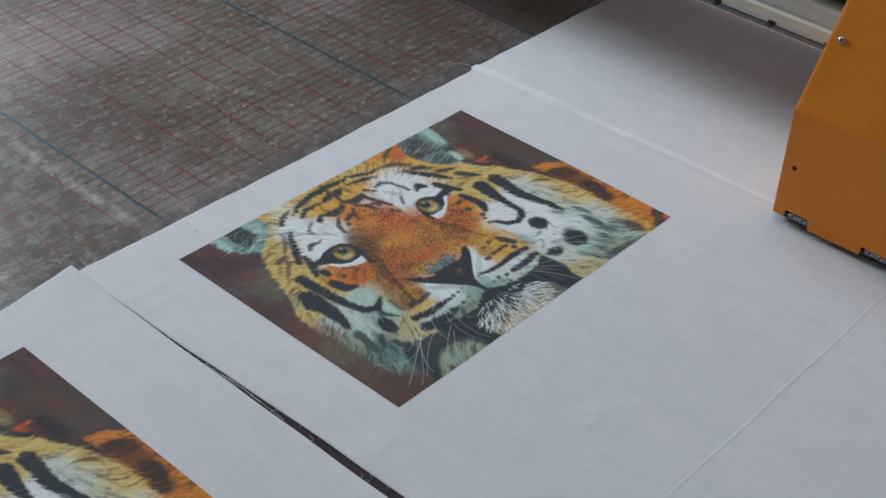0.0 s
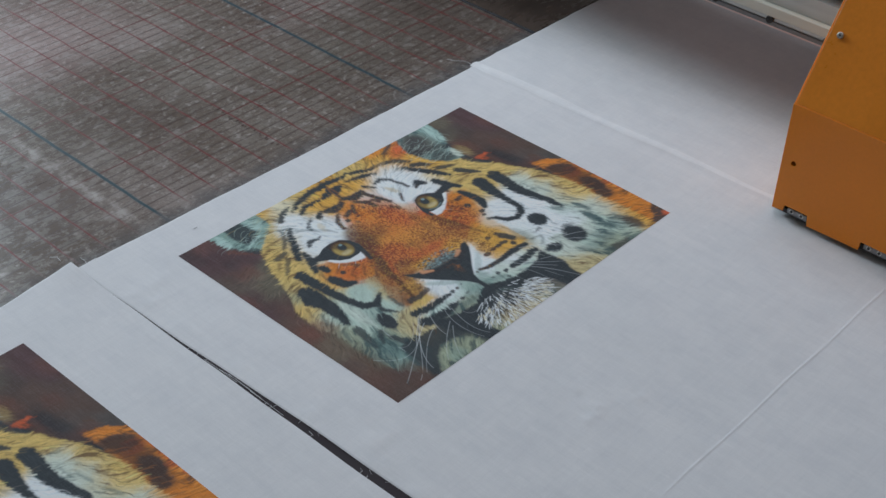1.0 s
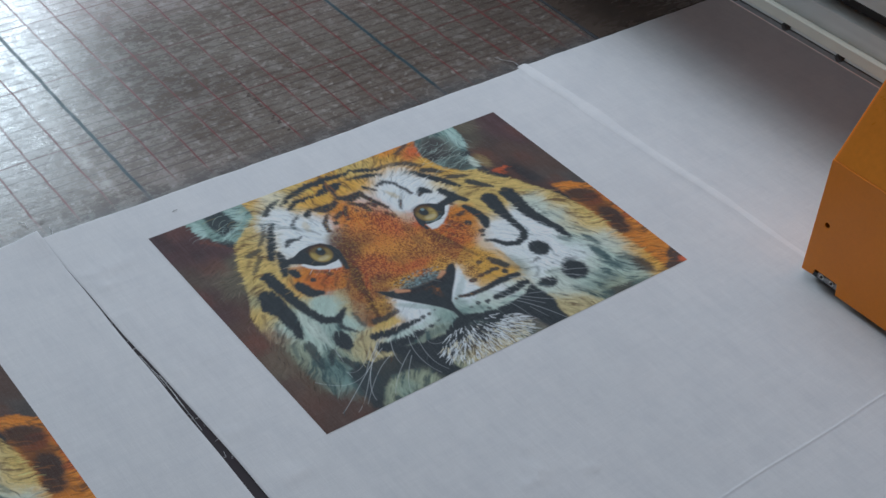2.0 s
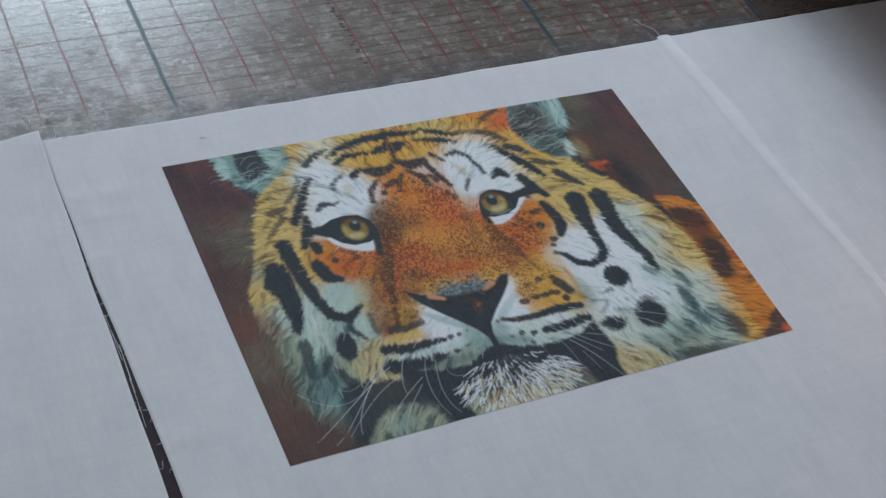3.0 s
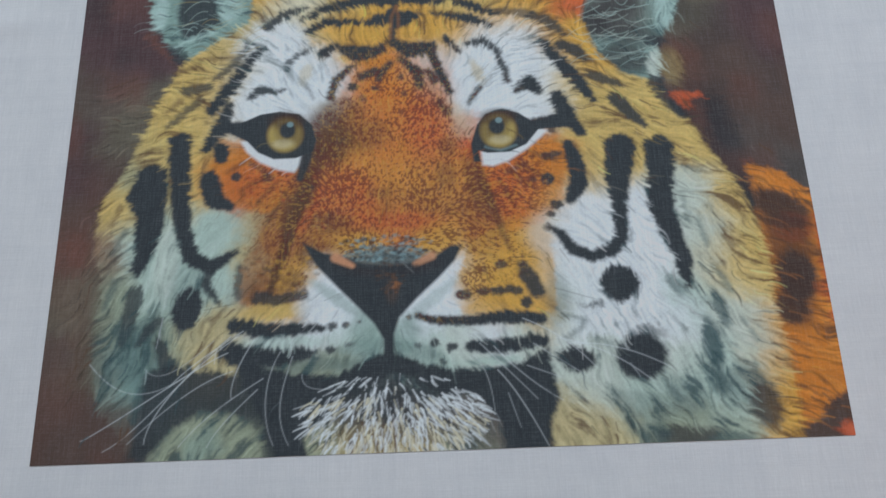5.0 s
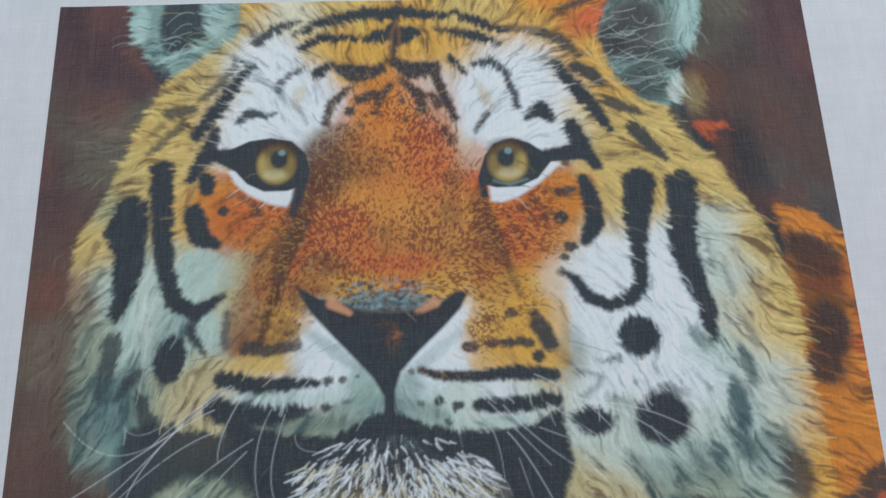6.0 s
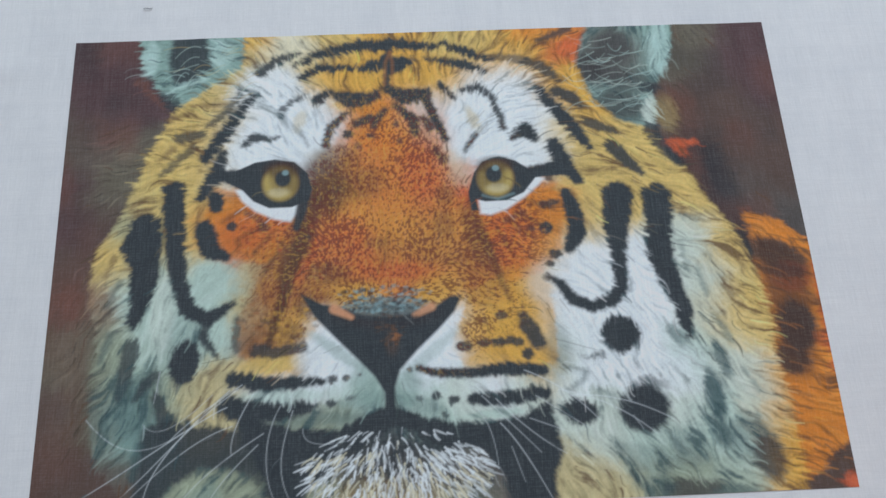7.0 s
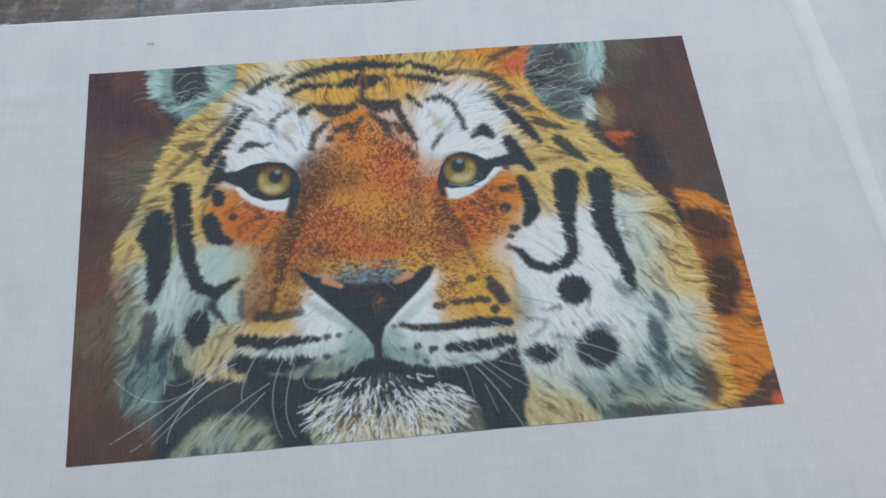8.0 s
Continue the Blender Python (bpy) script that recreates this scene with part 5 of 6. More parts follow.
fill(INK_BLACK, ((98, 69.9), (104.5, 45.5), (110.5, 34.2), (118, 15.4), (118.4, -8.5), (143.7, -9.8), (139.5, 8.3), (152.5, 22.8), (158.4, 31.8), (155.6, 39.8), (167.4, 45.5), (182.3, 51.2), (173.4, 51.6), (155.6, 44.5), (138.1, 46.1), (117.6, 50.3)), 2.5, 1.0)
fill(INK_BLACK, ((54.9, 50.2), (67.8, 54.6), (85.4, 50.6), (105.9, 47), (114.9, 34), (118.1, 12.4), (103.6, 23.8), (86.3, 26.2), (72.4, 17.7), (56.5, -2.3), (49.3, 1), (53.5, 24.8)), 3.5, 0.95)
fill(INK_BLACK, ((182.5, 57.6), (167.5, 50.3), (155.6, 43), (161.3, 31.7), (173.1, 37.4), (185, 43.1), (196.6, 39.3), (210.8, 29.2), (222.6, 31.7), (231.2, 28.2), (241.8, 12.2), (239.9, -14.8), (268.3, -16.3), (266.4, 10.9), (272.3, 27.7), (269.3, 43.7), (268.4, 56.7), (253.3, 47.7), (232.3, 44.6), (214.6, 46.4), (200, 50.3)), 2.5, 1.0)
oval(MIST, 238.5, 49.4, 14.8, 2.3, 4, 0.6, 0.85)
fill(DULL, ((83.8, 17.2), (97.9, 23.1), (112.3, 18.7), (119.6, 3.3), (124, -10.3), (70.7, -7.5)), 9, 0.5)
fill(TEAL, ((78.3, 11.4), (92.2, 19.8), (98.4, 4.4), (76.3, -7.8)), 7, 0.5)
bar(SHADE, ((263.7, 182.3), (280.8, 173.2)), (1.1, 1.8, 0.7,), 0.55)
bar(SHADE, ((253.1, 169.5), (267.9, 153.9)), (1.0, 1.7, 0.7,), 0.55)
bar(SHADE, ((246.3, 164.2), (256, 143.4)), (1.0, 1.7, 0.7,), 0.55)
bar(SHADE, ((239.7, 160.7), (246.1, 138.4)), (1.0, 1.7, 0.7,), 0.55)
bar(SHADE, ((258.2, 173), (273.5, 162.9)), (1.0, 1.7, 0.7,), 0.55)
bar(SHADE, ((115.9, 170.1), (100.4, 159.7)), (1.0, 1.7, 0.7,), 0.55)
bar(SHADE, ((122.3, 166.1), (108.4, 148.4)), (1.0, 1.7, 0.7,), 0.55)
bar(SHADE, ((127.1, 158.5), (116.4, 137.3)), (1.0, 1.7, 0.7,), 0.55)
bar(SHADE, ((103.1, 180), (92.1, 173)), (1.0, 1.7, 0.7,), 0.55)
mottle(108, 108, 9, 16, 60, COPPER, SHADE)
mottle(131, 106, 16, 12, 130, AMBER, SHADE)
mottle(112, 160, 16, 12, 50, EMBER, SHADE)
mottle(262, 165, 16, 14, 50, FLAME, SHADE)
mottle(150, 190, 10, 16, 50, BISTRE, INK_BLACK)
mottle(245, 108, 16, 12, 40, AMBER, BISTRE)
mottle(146, 150, 7, 24, 50, EMBER, INK_BLACK)
along, across, loosened = ruffle()
# chin, muzzle and eyes, which are smoother
fill(INK_BLACK, ((136.8, 125), (144.2, 110.7), (156.3, 96.4), (168.1, 83), (176.3, 73.3), (180.9, 64.2), (181.2, 54.5), (186.5, 54.2), (186.6, 67.2), (189.6, 77), (199.1, 88.2), (211.9, 101.2), (220.4, 111.2), (224.7, 120.9), (218.4, 120.4), (208.8, 113.5), (199.5, 111.5), (187.1, 109.3), (171.7, 110.1), (161.1, 115.8), (148.8, 118.1)), 1.8, 1.0)
oval(NIGHT, 184.0, 110.9, 25.2, 8.3, 0, 1.0, 0.9)
oval(STEEL, 184.2, 114.7, 19.1, 4.9, 0, 1.0, 0.4)
mottle(183, 117, 24, 5, 260, STEEL, INK_BLACK)
mottle(184, 124, 18, 5, 110, STEEL, SHADE)
mottle(166, 124, 9, 3, 24, STEEL, SHADE)
mottle(200, 124, 9, 3, 24, STEEL, SHADE)
bar(PEACH, ((155.2, 115), (164.1, 109.7)), (2.9, 1.6,), 0.85)
bar(PEACH, ((198.8, 109.5), (207.6, 114.3)), (1.6, 2.6,), 0.75)
oval(BISTRE, 185.7, 93.6, 3.6, 7.5, 0, 1.0, 0.4)
mottle(185, 103, 8, 11, 90, BISTRE, INK_BLACK)
mottle(188, 98, 3, 6, 24, COPPER, BISTRE)
bar(INK_BLACK, ((168.7, 109.5), (183.9, 106), (199.3, 108.1)), (1.3, 1.6, 1.3,), 0.7)
bar(COPPER, ((186.6, 265.8), (187.8, 282.8), (190.8, 290.4)), (0.8, 0.8, 0.8,), 0.6)
bar(COPPER, ((191.7, 265.6), (191.9, 282.6), (190.8, 290.4)), (0.8, 0.8, 0.8,), 0.6)
fill(WHITE, ((99.5, 194.2), (105.9, 195), (115.7, 188.9), (136.5, 186.1), (134.9, 176.7), (131.1, 171.6), (122.2, 173.5), (111, 179.3), (103.6, 186.4)), 2.2, 0.95)
fill(INK_BLACK, ((92.8, 205.3), (102.4, 208.7), (110.5, 212.7), (121.8, 214.5), (133.2, 212.1), (140.7, 204.3), (143.2, 193.4), (141.3, 185.5), (131.7, 181.3), (118.9, 181.2), (109.9, 186.1), (103.4, 194), (94.6, 199.8)), 0.8, 1.0)
bar(INK_BLACK, ((139.7, 193.6), (137.4, 180.3), (134.3, 167.4)), (3.1, 3.1, 2.1,), 0.95)
oval(BISTRE, 125.2, 198.4, 10.6, 12.4, 0, 0.3, 1)
oval(GOLD, 125.2, 197.7, 10.0, 11.6, 0, 0.4, 1)
oval(SHADE, 125.8, 207.3, 9.7, 5.9, 0, 0.9, 0.75)
oval(SHADE, 132.3, 198.9, 3.9, 8.5, 0, 0.9, 0.5)
oval(CREAM, 124.0, 191.6, 5.8, 3.1, 0, 0.9, 0.4)
oval(SHADE, 125.2, 199.2, 5.8, 6.6, 0, 0.9, 0.4)
oval(INK_BLACK, 126.5, 200.7, 4.5, 5.4, 0, 0.5, 1)
oval(STEEL, 128.0, 204.9, 1.9, 1.9, 0, 0.6, 0.8)
fill(WHITE, ((237.8, 182.7), (238.5, 172.8), (244.2, 171.8), (253.5, 175.1), (264.5, 183), (272.5, 190.4), (276.5, 194.9), (270, 199.1), (261.1, 190.1), (247.5, 182.3)), 2.2, 0.95)
fill(INK_BLACK, ((232.3, 187.5), (236.3, 200.9), (241.4, 208.2), (251.2, 211.7), (260.8, 208.1), (267.9, 202.3), (283.4, 201.6), (287.9, 197.5), (271.4, 195.9), (264, 186.1), (253.9, 181.2), (241.6, 181), (236.2, 182.8), (237.4, 175.1), (233.5, 175.3)), 0.8, 1.0)
bar(STEEL, ((240.6, 185.2), (249.2, 182.6), (258.1, 185.6)), (0.5, 0.7, 0.5,), 0.7)
oval(BISTRE, 248.5, 196.9, 10.8, 12.5, 0, 0.3, 1)
oval(GOLD, 248.5, 196.1, 10.1, 11.7, 0, 0.4, 1)
oval(SHADE, 248.5, 205.9, 9.8, 5.9, 0, 0.9, 0.75)
oval(SHADE, 241.4, 198.0, 3.9, 8.6, 0, 0.9, 0.5)
oval(CREAM, 249.3, 189.9, 5.9, 3.1, 0, 0.9, 0.4)
oval(SHADE, 248.6, 197.6, 5.9, 6.6, 0, 0.9, 0.4)
oval(INK_BLACK, 247.7, 199.2, 4.6, 5.5, 0, 0.5, 1)
oval(STEEL, 249.0, 203.5, 2.0, 2.0, 0, 0.6, 0.8)
# fine pale and dark lines
strand(WHITE, ((104, 69.6), (76.9, 45.3), (55.1, 21.7), (36.3, 6.1)), 0.18, 0.68)
strand(WHITE, ((106, 72.1), (82.4, 54.5), (68.4, 41)), 0.18, 0.74)
strand(WHITE, ((99.5, 69.2), (82.5, 51.4), (68.7, 36.3), (60.8, 21.4), (57.2, 9.5)), 0.19, 0.78)
strand(WHITE, ((98.3, 59.5), (74, 44.8), (40.9, 22.4), (24.6, 12.7)), 0.19, 0.74)
strand(WHITE, ((101.5, 48.8), (77.3, 35.9), (48.7, 9.9)), 0.18, 0.63)
strand(WHITE, ((117.6, 43.9), (92.1, 25.3), (75.1, 7.1)), 0.18, 0.63)
strand(WHITE, ((114.8, 37.8), (98, 19.5), (89.8, 6.3)), 0.17, 0.59)
strand(WHITE, ((25.6, 55.8), (35.1, 44.3), (48.4, 38.9), (59.9, 38.3), (76.9, 46.9)), 0.17, 0.59)
strand(WHITE, ((112, 66.6), (103, 47.2), (101.3, 33.1)), 0.18, 0.68)
strand(WHITE, ((126.3, 58.8), (120.6, 43.1), (119.4, 24.5), (123.9, 6.1)), 0.16, 0.59)
strand(WHITE, ((132.8, 55.9), (127.9, 36.5), (127.1, 21), (131.8, 5.7)), 0.16, 0.59)
strand(WHITE, ((138.1, 45.4), (143.9, 37.2), (164.3, 38.4)), 0.14, 0.48)
strand(WHITE, ((62.4, 81.5), (60, 63.7)), 0.16, 0.59)
strand(WHITE, ((90.7, 67), (68.1, 48.9), (54.8, 52.1)), 0.14, 0.48)
strand(WHITE, ((255.3, 73.8), (275.4, 61.2), (292.3, 43.5)), 0.18, 0.74)
strand(WHITE, ((272.4, 61.4), (298.5, 51.9), (321.9, 33.7)), 0.18, 0.74)
strand(WHITE, ((276.9, 77.7), (300.7, 71.6), (317.9, 63.1)), 0.14, 0.48)
strand(WHITE, ((278.1, 57.8), (304.9, 54.5), (331.8, 41.5)), 0.18, 0.74)
strand(WHITE, ((239.1, 58.1), (255.6, 39.6), (273.6, 25.4)), 0.17, 0.68)
strand(WHITE, ((231.8, 60.1), (244.2, 45.9), (260.5, 26.7)), 0.17, 0.63)
strand(WHITE, ((240.5, 44.1), (251.7, 27.1), (265.3, -1.2)), 0.18, 0.74)
strand(WHITE, ((228.3, 53.1), (235, 40.6), (238, 21)), 0.14, 0.54)
strand(WHITE, ((245.5, 30.6), (251, 11.1)), 0.14, 0.48)
strand(WHITE, ((256.1, 45.9), (274.7, 38)), 0.16, 0.59)
strand(WHITE, ((260.1, 58.7), (288.1, 37.9)), 0.16, 0.59)
strand(INK_BLACK, ((102.5, 69.7), (81, 51.4)), 0.18, 0.78)
strand(INK_BLACK, ((84.2, 85.4), (102, 88.9)), 0.18, 0.68)
strand(INK_BLACK, ((273.6, 91.4), (295.8, 83.6)), 0.25, 0.5)
r = random.Random(5)
for k in range(900):
    a, far = r.uniform(0, 2 * math.pi), math.sqrt(r.random())
    x, y = 186 + 47 * far * math.cos(a), 20 + 25 * far * math.sin(a)
    a = math.atan2(y - 62, (x - 184) * 1.1) + r.uniform(-0.4, 0.4)
    long_ = r.uniform(3, 9)
    light = float(smooth_noise(np.float64(a * 7 + 40), np.float64(y * 0.14), 55)) + 0.012 * (30 - y) + r.uniform(-0.16, 0.16)
    ink = INK_BLACK if light < 0.5 else WHITE if light < 0.85 else CREAM
    strand(ink, ((x, y), (x + long_ * math.cos(a) * 0.55 + r.uniform(-0.8, 0.8), y + long_ * math.sin(a) * 0.5), (x + long_ * math.cos(a), y + long_ * math.sin(a))), r.uniform(0.25, 0.6), r.uniform(0.5, 0.95))
# single strands that follow the lie of the coat, lighter or darker than what they lie on
for k in range(3200):
    x, y = r.uniform(14, 414), r.uniform(3, 302)
    i, j = int(x * 2), int(y * 2)
    if r.random() > 0.25 + 0.75 * loosened[j, i] or canvas[j, i].sum() < 0.26:
        continue
    line, steps_of = [(x, y)], r.uniform(1.6, 3.6)
    for _ in range(3):
        i, j = int(np.clip(x * 2, 0, 840)), int(np.clip(y * 2, 0, 610))
        x, y = x + along[j, i] * steps_of, y + across[j, i] * steps_of
        line.append((x, y))
    i, j = int(line[0][0] * 2), int(line[0][1] * 2)
    pale = canvas[j, i].min() > 0.42
    ink = np.minimum(canvas[j, i] * r.choice((0.7, 0.8, 1.1) if pale else (0.35, 0.5, 0.65, 1.25, 1.45)), 0.74)
    if r.random() < 0.22 and not pale:
        ink = np.array(DEEP_TEAL if canvas[j, i, 2] > canvas[j, i, 0] * 0.7 else BISTRE)
    strand(tuple(ink), line, r.uniform(0.18, 0.5), r.uniform(0.45, 0.9))
for k in range(60):
    x, y, long_ = r.uniform(310, 350), r.uniform(245, 297), r.uniform(8, 20)
    strand(r.choice((PALE_TEAL, MIST, BONE)), ((x, y), (x - long_ * 0.5, y - r.uniform(0, 5)), (x - long_, y - r.uniform(-4, 8))), 0.28, r.uniform(0.25, 0.6))
for k in range(46):
    x, y, long_ = r.uniform(62, 112), r.uniform(262, 300), r.uniform(7, 16)
    strand(r.choice((PALE_TEAL, MIST, TAN)), ((x, y), (x - long_ * 0.5, y - r.uniform(-2, 4)), (x - long_, y - r.uniform(0, 8))), 0.28, r.uniform(0.25, 0.6))
for k in range(70):
    x, y, long_ = r.uniform(380, 416), r.uniform(8, 165), r.uniform(6, 14)
    strand(r.choice((SHADE, BISTRE, COPPER)), ((x, y), (x + long_ * 0.6, y - long_ * 0.2), (x + long_, y - long_ * 0.5)), 0.5, r.uniform(0.3, 0.7))
soften(0.35)
canvas[:] *= (0.94 + 0.12 * smooth_noise(MX * 1.6, MY * 1.6, 16))[..., None]
canvas = np.clip(canvas, 0.02, 0.85)


def printed_motif():
    gx = MX / 1000
    gy = MY / 1000 * (1.0085 - 0.0148 * gx / PRINT_W)  # the cloth is drawn a little askew
    data = grid_mesh("print", gx, gy, lie(gx, gy) + 0.00018)
    layer = data.attributes.new("ink", "FLOAT_COLOR", "POINT")
    layer.data.foreach_set("color", np.concatenate([canvas, np.ones((*MX.shape, 1))], -1).astype(np.float32).ravel())
    data.materials.append(INK)
    return data


motif = printed_motif()
for sheet, x in ((main_sheet, 0.0), (left_sheet, -REPEAT)):
    ob = new("print", motif)
    ob.location.x = x
    ob.parent = sheet
    tagged(ob, "rectangular colour print of orange, white and black shapes on brown")


# loose threads
def threads(sheet):
    bm = bmesh.new()
    r = random.Random(9)
    for _ in range(36):
        y = r.uniform(-0.32, 0.24)
        side = r.choice((-1, 1))
        x = float(gap_mid(y) + side * gap_half(y))
        l = r.uniform(0.002, 0.007)
        tube([(x + side * 0.001, y, 0.0019), (x - side * l * 0.4, y + r.uniform(-0.3, 0.3) * l, 0.0021), (x - side * l * 0.7, y + r.uniform(-1.2, 1.2) * l, 0.0012)], 0.00016, 4, bm)
    for _ in range(4):
        y = r.uniform(0.10, 0.2)
        x = float(gap_mid(y))
        tube([(x + r.uniform(-1, 1) * 0.001, y, 0.0012), (x + r.uniform(-1, 1) * 0.001, y - 0.02, 0.0016), (x + r.uniform(-1, 1) * 0.0015, y - 0.045, 0.0012)], 0.0002, 4, bm)
    for x, y, dx, dy in ((-0.074, 0.361, 0.004, 0.014), (-0.070, 0.360, 0.011, 0.004), (-0.088, 0.386, -0.003, 0.011), (0.507, 0.359, -0.012, 0.034)):
        tube([(x, y - 0.003, 0.0016), (x + dx * 0.3 + 0.002, y + dy * 0.4, 0.0022), (x + dx * 0.8, y + dy * 0.75, 0.0012), (x + dx, y + dy, 0.0006)], 0.00028, 4, bm)
    tagged(part("frayed_thread", bm, COTTON, sheet, "fine frayed cotton threads"), kind="stuff")


threads(main_sheet)


def hem():
    """The seam, where the cloth is doubled and so less see-through."""
    y = steps(-0.60, (0.3605, 0.004))
    s = np.linspace(-1, 1, 9)
    S, Y = np.meshgrid(s, y)
    wide = np.interp(Y, [-0.6, -0.08, 0.1, 0.25, 0.36], [0.0028, 0.0034, 0.0054, 0.0080, 0.0078]) * (0.85 + 0.3 * smooth_noise(Y * 40 + 9, Y * 0 + 2, 18))
    X = seam_x(Y) + S * wide
    Z = main_lie(X, Y) + 0.0001 + 0.0003 * (1 - S ** 4)
    data = grid_mesh("hem", X, Y, Z)
    data.materials.append(HEM)
    ob = new("hem", data)
    ob.parent = main_sheet
    tagged(ob, "doubled brighter white seam")


hem()
lint = part("lint", tube([(0.0395, 0.3322, 0.0021), (0.0415, 0.3325, 0.0022), (0.0435, 0.3320, 0.0021), (0.0450, 0.3326, 0.0021)], 0.00017, 4), DARK_RUBBER)
tagged(lint, "tiny dark fibre lying on the white fabric", "lint")

# ---- gantry ----
FACE = 0.658


def gantry_beam():
    g = empty("gantry_beam", (FACE, 0, 0))
    tagged(g, "long grey aluminium gantry beam with an ivory rail over the table", "gantry")

    def add(name, bm, mat, label="", parent=g):
        bm.transform(Matrix.Translation((-FACE, 0, 0)))
        return part(name, bm, mat, parent, label)

    y0, y1 = -1.0, 0.9
    to_y = Matrix(((1, 0, 0, 0), (0, 0, 1, y0), (0, 1, 0, 0), (0, 0, 0, 1)))
    body = [(0.668, 0.122), (0.664, 0.125), (0.664, 0.1325), (0.660, 0.1475), (0.660, 0.170), (0.682, 0.173), (0.682, 0.190), (0.661, 0.193), (0.661, 0.213), (0.664, 0.216), (0.700, 0.221), (0.704, 0.214), (0.722, 0.214), (0.726, 0.224), (0.790, 0.226), (0.794, 0.222), (0.794, 0.122)]
    add("body", plate(body, [], to_y, y1 - y0), ALUMINIUM, "grooved aluminium extrusion")
    add("lower_lip", box((0.666, y0, 0.1165), (0.74, y1, 0.1218), 0.0006), STEEL_PAINT)
    # unseen plate, added to throw warm light onto the shaded cloth
    add("bounce_plate", box((0.674, y0 + 0.001, 0.1100), (0.899, y1 - 0.001, 0.1142), 0.0006), BOUNCE_BEIGE, "added beige plate that bounces light under the beam")
    add("rail", plate([(0.655, 0.1335), (0.6535, 0.135), (0.6535, 0.1455), (0.6555, 0.1472), (0.6595, 0.1472), (0.6635, 0.1335)], [], to_y, y1 - y0), IVORY, "ivory enamelled guide rail")
    add("groove_strip", box((0.676, y0, 0.1745), (0.6815, y1, 0.1885)), DARK_RUBBER, "black strip in the groove")
    # unseen; widens the beam so the cloth beneath it stays shaded
    add("shade_cover", box((0.7945, y0 + 0.002, 0.115), (0.90, y1 - 0.002, 0.205), 0.004), DARK_COVER, "added dark brown rear cover that deepens the shade below")
    for k in range(-15, 11):
        y = 0.125 + 0.0737 * k
        if y0 < y < y1:
            b = add("bolt", rod((0.6615, y, 0.1265), (-1, 0, 0), 0.0046, 0.006, 14, bevel=0.001), DARK_PLASTIC)
            add("socket", rod((0.6582, y, 0.1265), (-1, 0, 0), 0.0028, 0.001, 6), DARK_RUBBER, parent=b)
    for y in (y0 - 0.06, y1):
        add("upright", box((0.62, y, 0.0), (0.90, y + 0.06, 0.235), 0.004), STEEL_PAINT)
    return g


gantry_beam()


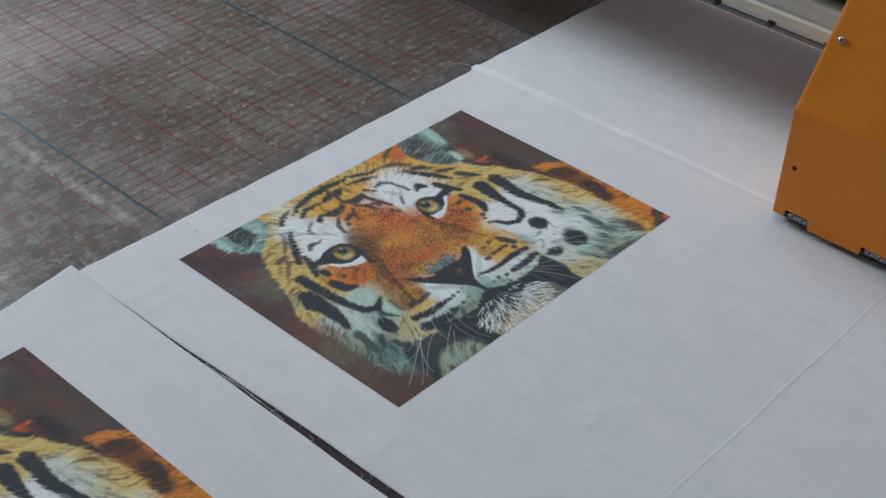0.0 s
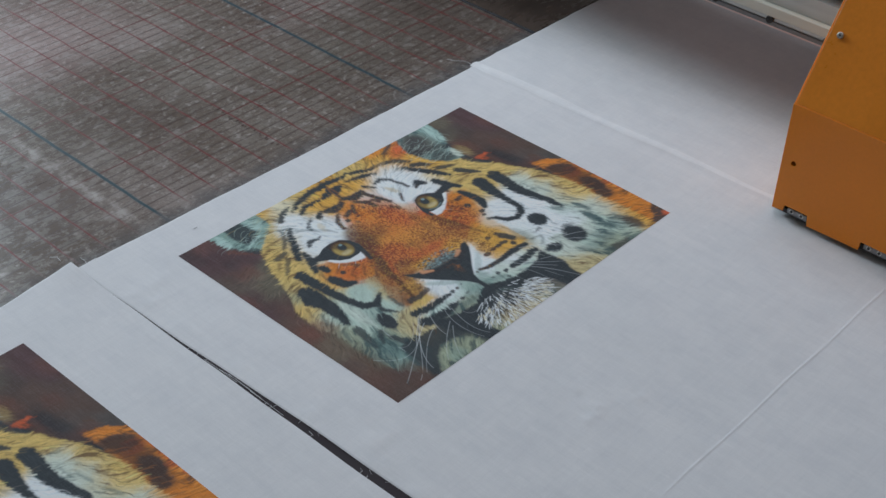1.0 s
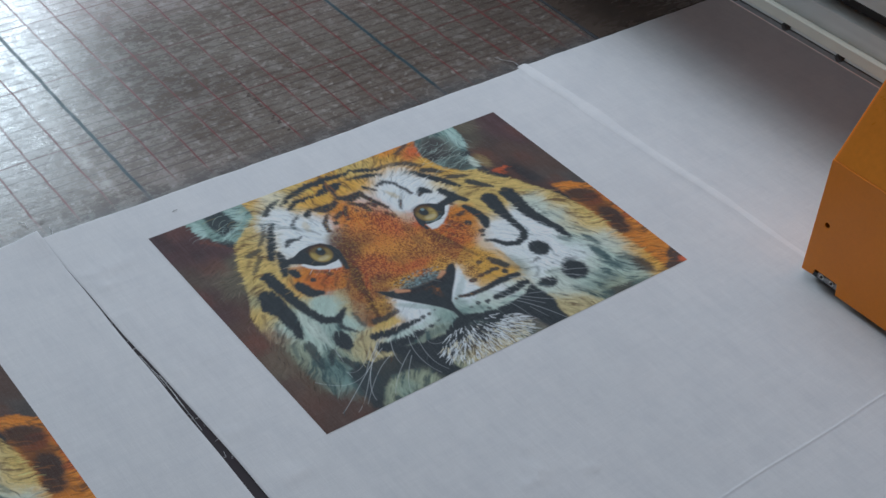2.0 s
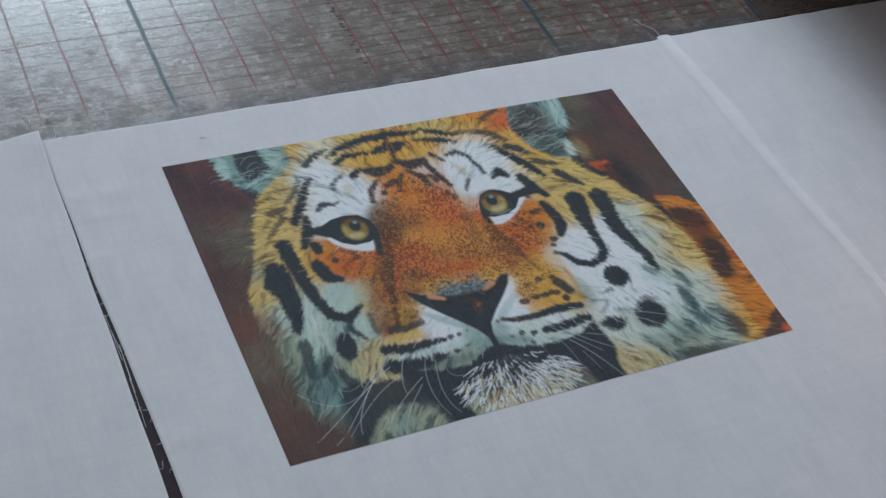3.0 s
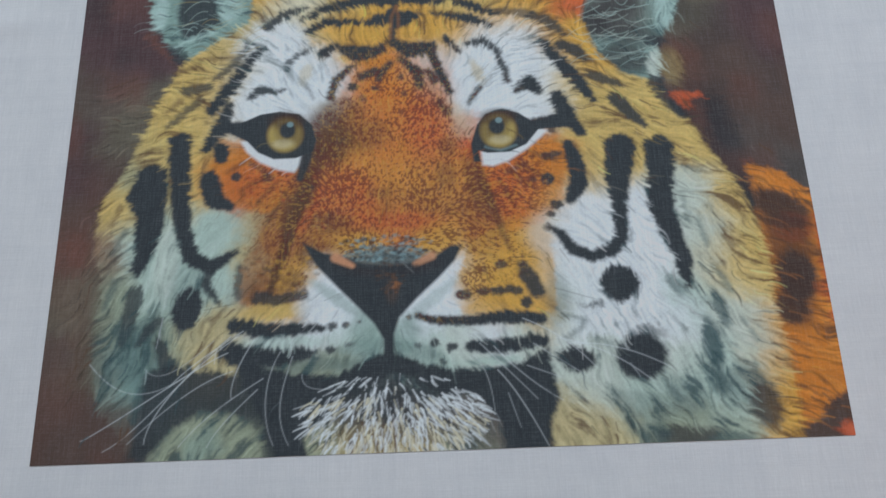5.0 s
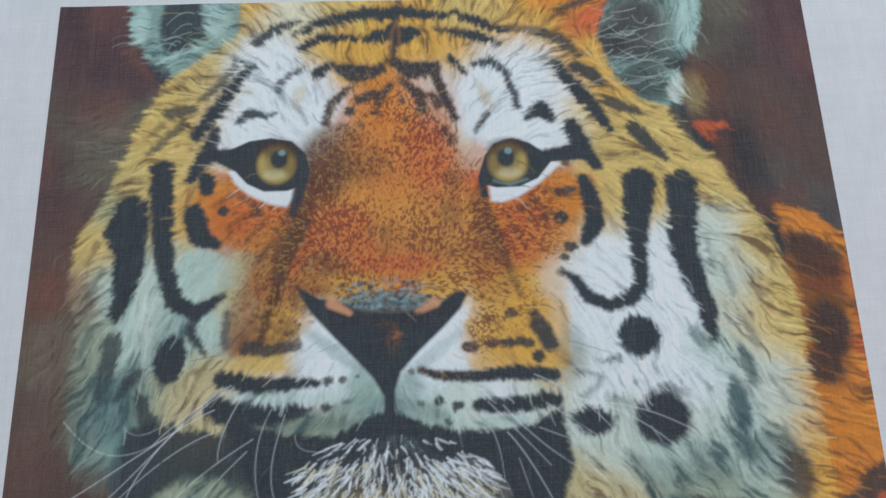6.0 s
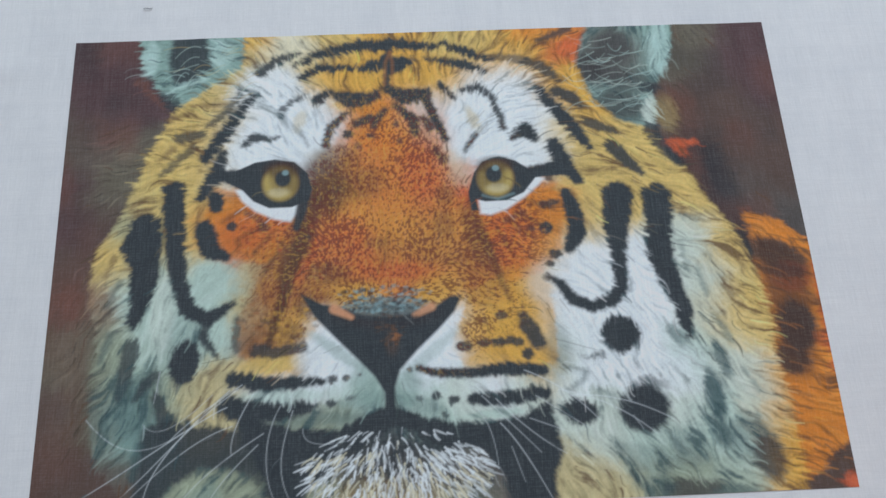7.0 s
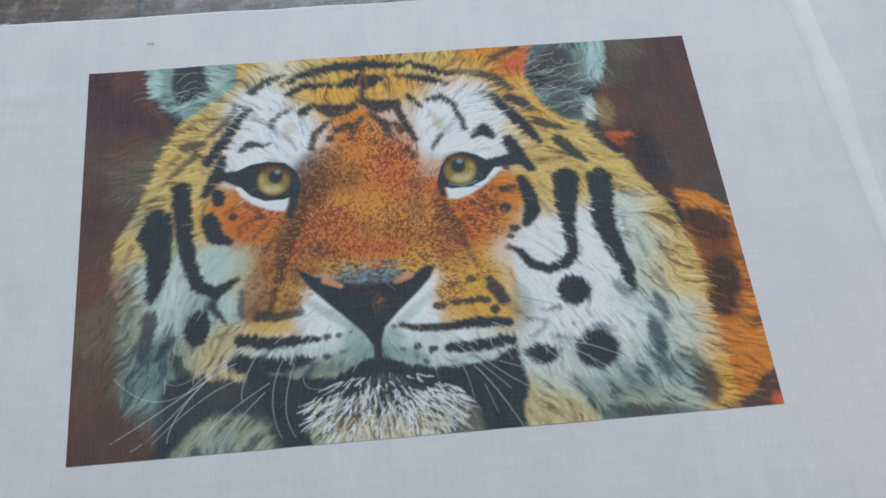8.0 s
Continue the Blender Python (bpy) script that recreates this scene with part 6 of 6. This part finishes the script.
# ---- print carriage ----
def print_carriage():
    X0, Y0, Y1 = 0.495, -0.343, -0.078
    c = empty("print_carriage", (X0, Y0, 0))
    tagged(c, "orange sheet-metal print head carriage hanging on the gantry beam", "print carriage")

    def add(name, bm, mat, label="", parent=c):
        bm.transform(Matrix.Translation((-X0, -Y0, 0)))
        return part(name, bm, mat, parent, label)

    to_front = Matrix(((0, 0, 1, X0), (1, 0, 0, 0), (0, 1, 0, 0), (0, 0, 0, 1)))
    to_side = Matrix(((1, 0, 0, 0), (0, 0, 1, 0), (0, 1, 0, 0), (0, 0, 0, 1)))
    low = []
    # lower edge with three recesses
    for y, z in ((0, 0.012), (-0.013, 0.013), (-0.0145, 0.0205), (-0.0415, 0.0205), (-0.043, 0.008), (-0.104, 0.009), (-0.105, 0.0195), (-0.175, 0.0195), (-0.176, 0.008), (-0.222, 0.009), (-0.223, 0.020), (-0.250, 0.020), (-0.251, 0.010), (Y0 - Y1, 0.011)):
        low.append((Y1 + y, z))
    hole = [(Y1 - 0.014 + 0.0028 * math.cos(a), 0.073 + 0.0028 * math.sin(a)) for a in np.linspace(0, 2 * math.pi, 13)[:-1]]
    hole_b = [(Y0 + 0.016 + 0.0028 * math.cos(a), 0.060 + 0.0028 * math.sin(a)) for a in np.linspace(0, 2 * math.pi, 13)[:-1]]
    add("front_plate", plate([(Y1, 0.1405), *low, (Y0, 0.1405)], [hole, hole_b], to_front, 0.002, 0.0004), ORANGE_PAINT, "orange front plate with recesses along its lower edge")
    top_x, top_z = 0.603, 0.306
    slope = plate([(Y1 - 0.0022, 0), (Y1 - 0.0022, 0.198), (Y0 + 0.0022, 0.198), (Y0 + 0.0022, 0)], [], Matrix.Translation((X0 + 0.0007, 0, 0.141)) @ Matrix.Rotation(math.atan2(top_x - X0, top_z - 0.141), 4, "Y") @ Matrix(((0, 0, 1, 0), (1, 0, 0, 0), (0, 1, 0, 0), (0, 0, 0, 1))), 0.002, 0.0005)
    add("slanted_cover", slope, SHADED_ORANGE, "slanted orange cover panel with shading in its colour")
    outline = [(X0 + 0.0022, 0.012), (X0 + 0.0022, 0.141), (top_x, top_z), (0.652, top_z), (0.652, 0.050), (0.668, 0.030), (0.668, 0.016)]
    oval = [(0.585 + 0.040 * math.cos(a), 0.092 + 0.043 * math.sin(a)) for a in np.linspace(0, 2 * math.pi, 37)[:-1]]
    slot = [(0.557, 0.186), (0.592, 0.178), (0.600, 0.236), (0.588, 0.240)]
    for y, name in ((Y0, "side_plate"), (Y1 - 0.002, "side_plate")):
        add(name, plate(outline, [oval, slot], Matrix.Translation((0, y, 0)) @ to_side, 0.002, 0.0004), ORANGE_PAINT)
    add("top_plate", box((top_x, Y0 + 0.0025, top_z - 0.002), (0.652, Y1 - 0.0025, top_z), 0.0004), ORANGE_PAINT)
    add("back_plate", box((0.6495, Y0 + 0.0025, 0.05), (0.652, Y1 - 0.0025, top_z - 0.003)), STEEL_PAINT)
    add("base_plate", box((X0 + 0.006, Y0 - 0.004, 0.0075), (0.676, Y1 + 0.003, 0.0135), 0.0008), DARK_RUBBER, "black rubber-edged base plate")
    add("print_head", box((X0 + 0.03, Y0 + 0.03, 0.0042), (0.64, Y1 - 0.03, 0.0072), 0.0008), STEEL_PAINT)
    for y in (Y0 - 0.004, Y1 + 0.003):
        for x in (0.520, 0.664):
            add("stop", box((x, y - 0.004, 0.010), (x + 0.008, y + 0.004, 0.019), 0.001), DARK_PLASTIC)
    # hose coiled behind each side opening
    for y in (Y0 + 0.012, Y1 - 0.012):
        bm = bmesh.new()
        for k in range(7):
            pts = [(0.555 + 0.010 * k + 0.003 * math.sin(a), y + 0.005 * math.cos(a), 0.092 + 0.042 * math.sin(a)) for a in np.linspace(-1.5, 1.5, 9)]
            tube(pts, 0.0042, 6, bm)
        add("hose", bm, HOSE, "brown ribbed hose")
    # clamp blocks in the recesses, each with two screws
    for ya, yb, pair in ((-0.016, -0.040, (-0.022, -0.034)), (-0.107, -0.173, (-0.114, -0.126, -0.153, -0.166)), (-0.225, -0.248, (-0.231, -0.243))):
        block = add("clamp_block", box((X0 + 0.0045, Y1 + yb, 0.0095), (X0 + 0.013, Y1 + ya, 0.0165), 0.0012), PLATED)
        add("clamp_bar", box((X0 + 0.007, Y1 + yb + 0.001, 0.0172), (X0 + 0.013, Y1 + ya - 0.001, 0.0235), 0.0006), DARK_RUBBER, parent=block)
        for y in pair:
            add("washer", rod((X0 + 0.0036, Y1 + y, 0.0146), (-1, 0, 0), 0.0029, 0.0014, 16, bevel=0.0004), CHROME, parent=block)
            add("screw", rod((X0 + 0.0026, Y1 + y, 0.0146), (-1, 0, 0), 0.0016, 0.0010, 6), DARK_RUBBER, parent=block)
    n = Vector((-(top_z - 0.141), 0, top_x - X0)).normalized()
    for y, f in ((Y1 - 0.014, 0.40), (Y0 + 0.014, 0.40), (Y1 - 0.014, 0.86), (Y0 + 0.014, 0.86)):
        p = Vector((X0 + (top_x - X0) * f, y, 0.141 + (top_z - 0.141) * f))
        s = add("screw", rod(p + n * 0.0006, n, 0.0036, 0.0028, 16, bevel=0.0008), CHROME)
        add("screw_slot", rod(p + n * 0.0021, n, 0.0013, 0.0003, 6), DARK_RUBBER, parent=s)
    b = add("rail_bracket", box((0.640, Y0 - 0.050, 0.150), (0.6525, Y0 - 0.006, 0.215), 0.002), BRACKET, "brown cast bracket gripping the rail")
    add("bracket_lip", box((0.630, Y0 - 0.046, 0.128), (0.6525, Y0 - 0.010, 0.1495), 0.002), BRACKET, parent=b)
    add("bracket_arm", box((0.642, Y0 - 0.006, 0.165), (0.6515, Y0 + 0.03, 0.200), 0.001), BRACKET, parent=b)
    add("cable", tube([(0.646, Y0 - 0.02, 0.2155), (0.644, Y0 - 0.022, 0.24), (0.640, Y0 - 0.01, 0.27), (0.630, Y0 + 0.004, 0.296), (0.622, Y0 + 0.02, 0.309)], 0.006, 10), YELLOW_JACKET, "yellow cable")
    return c


print_carriage()
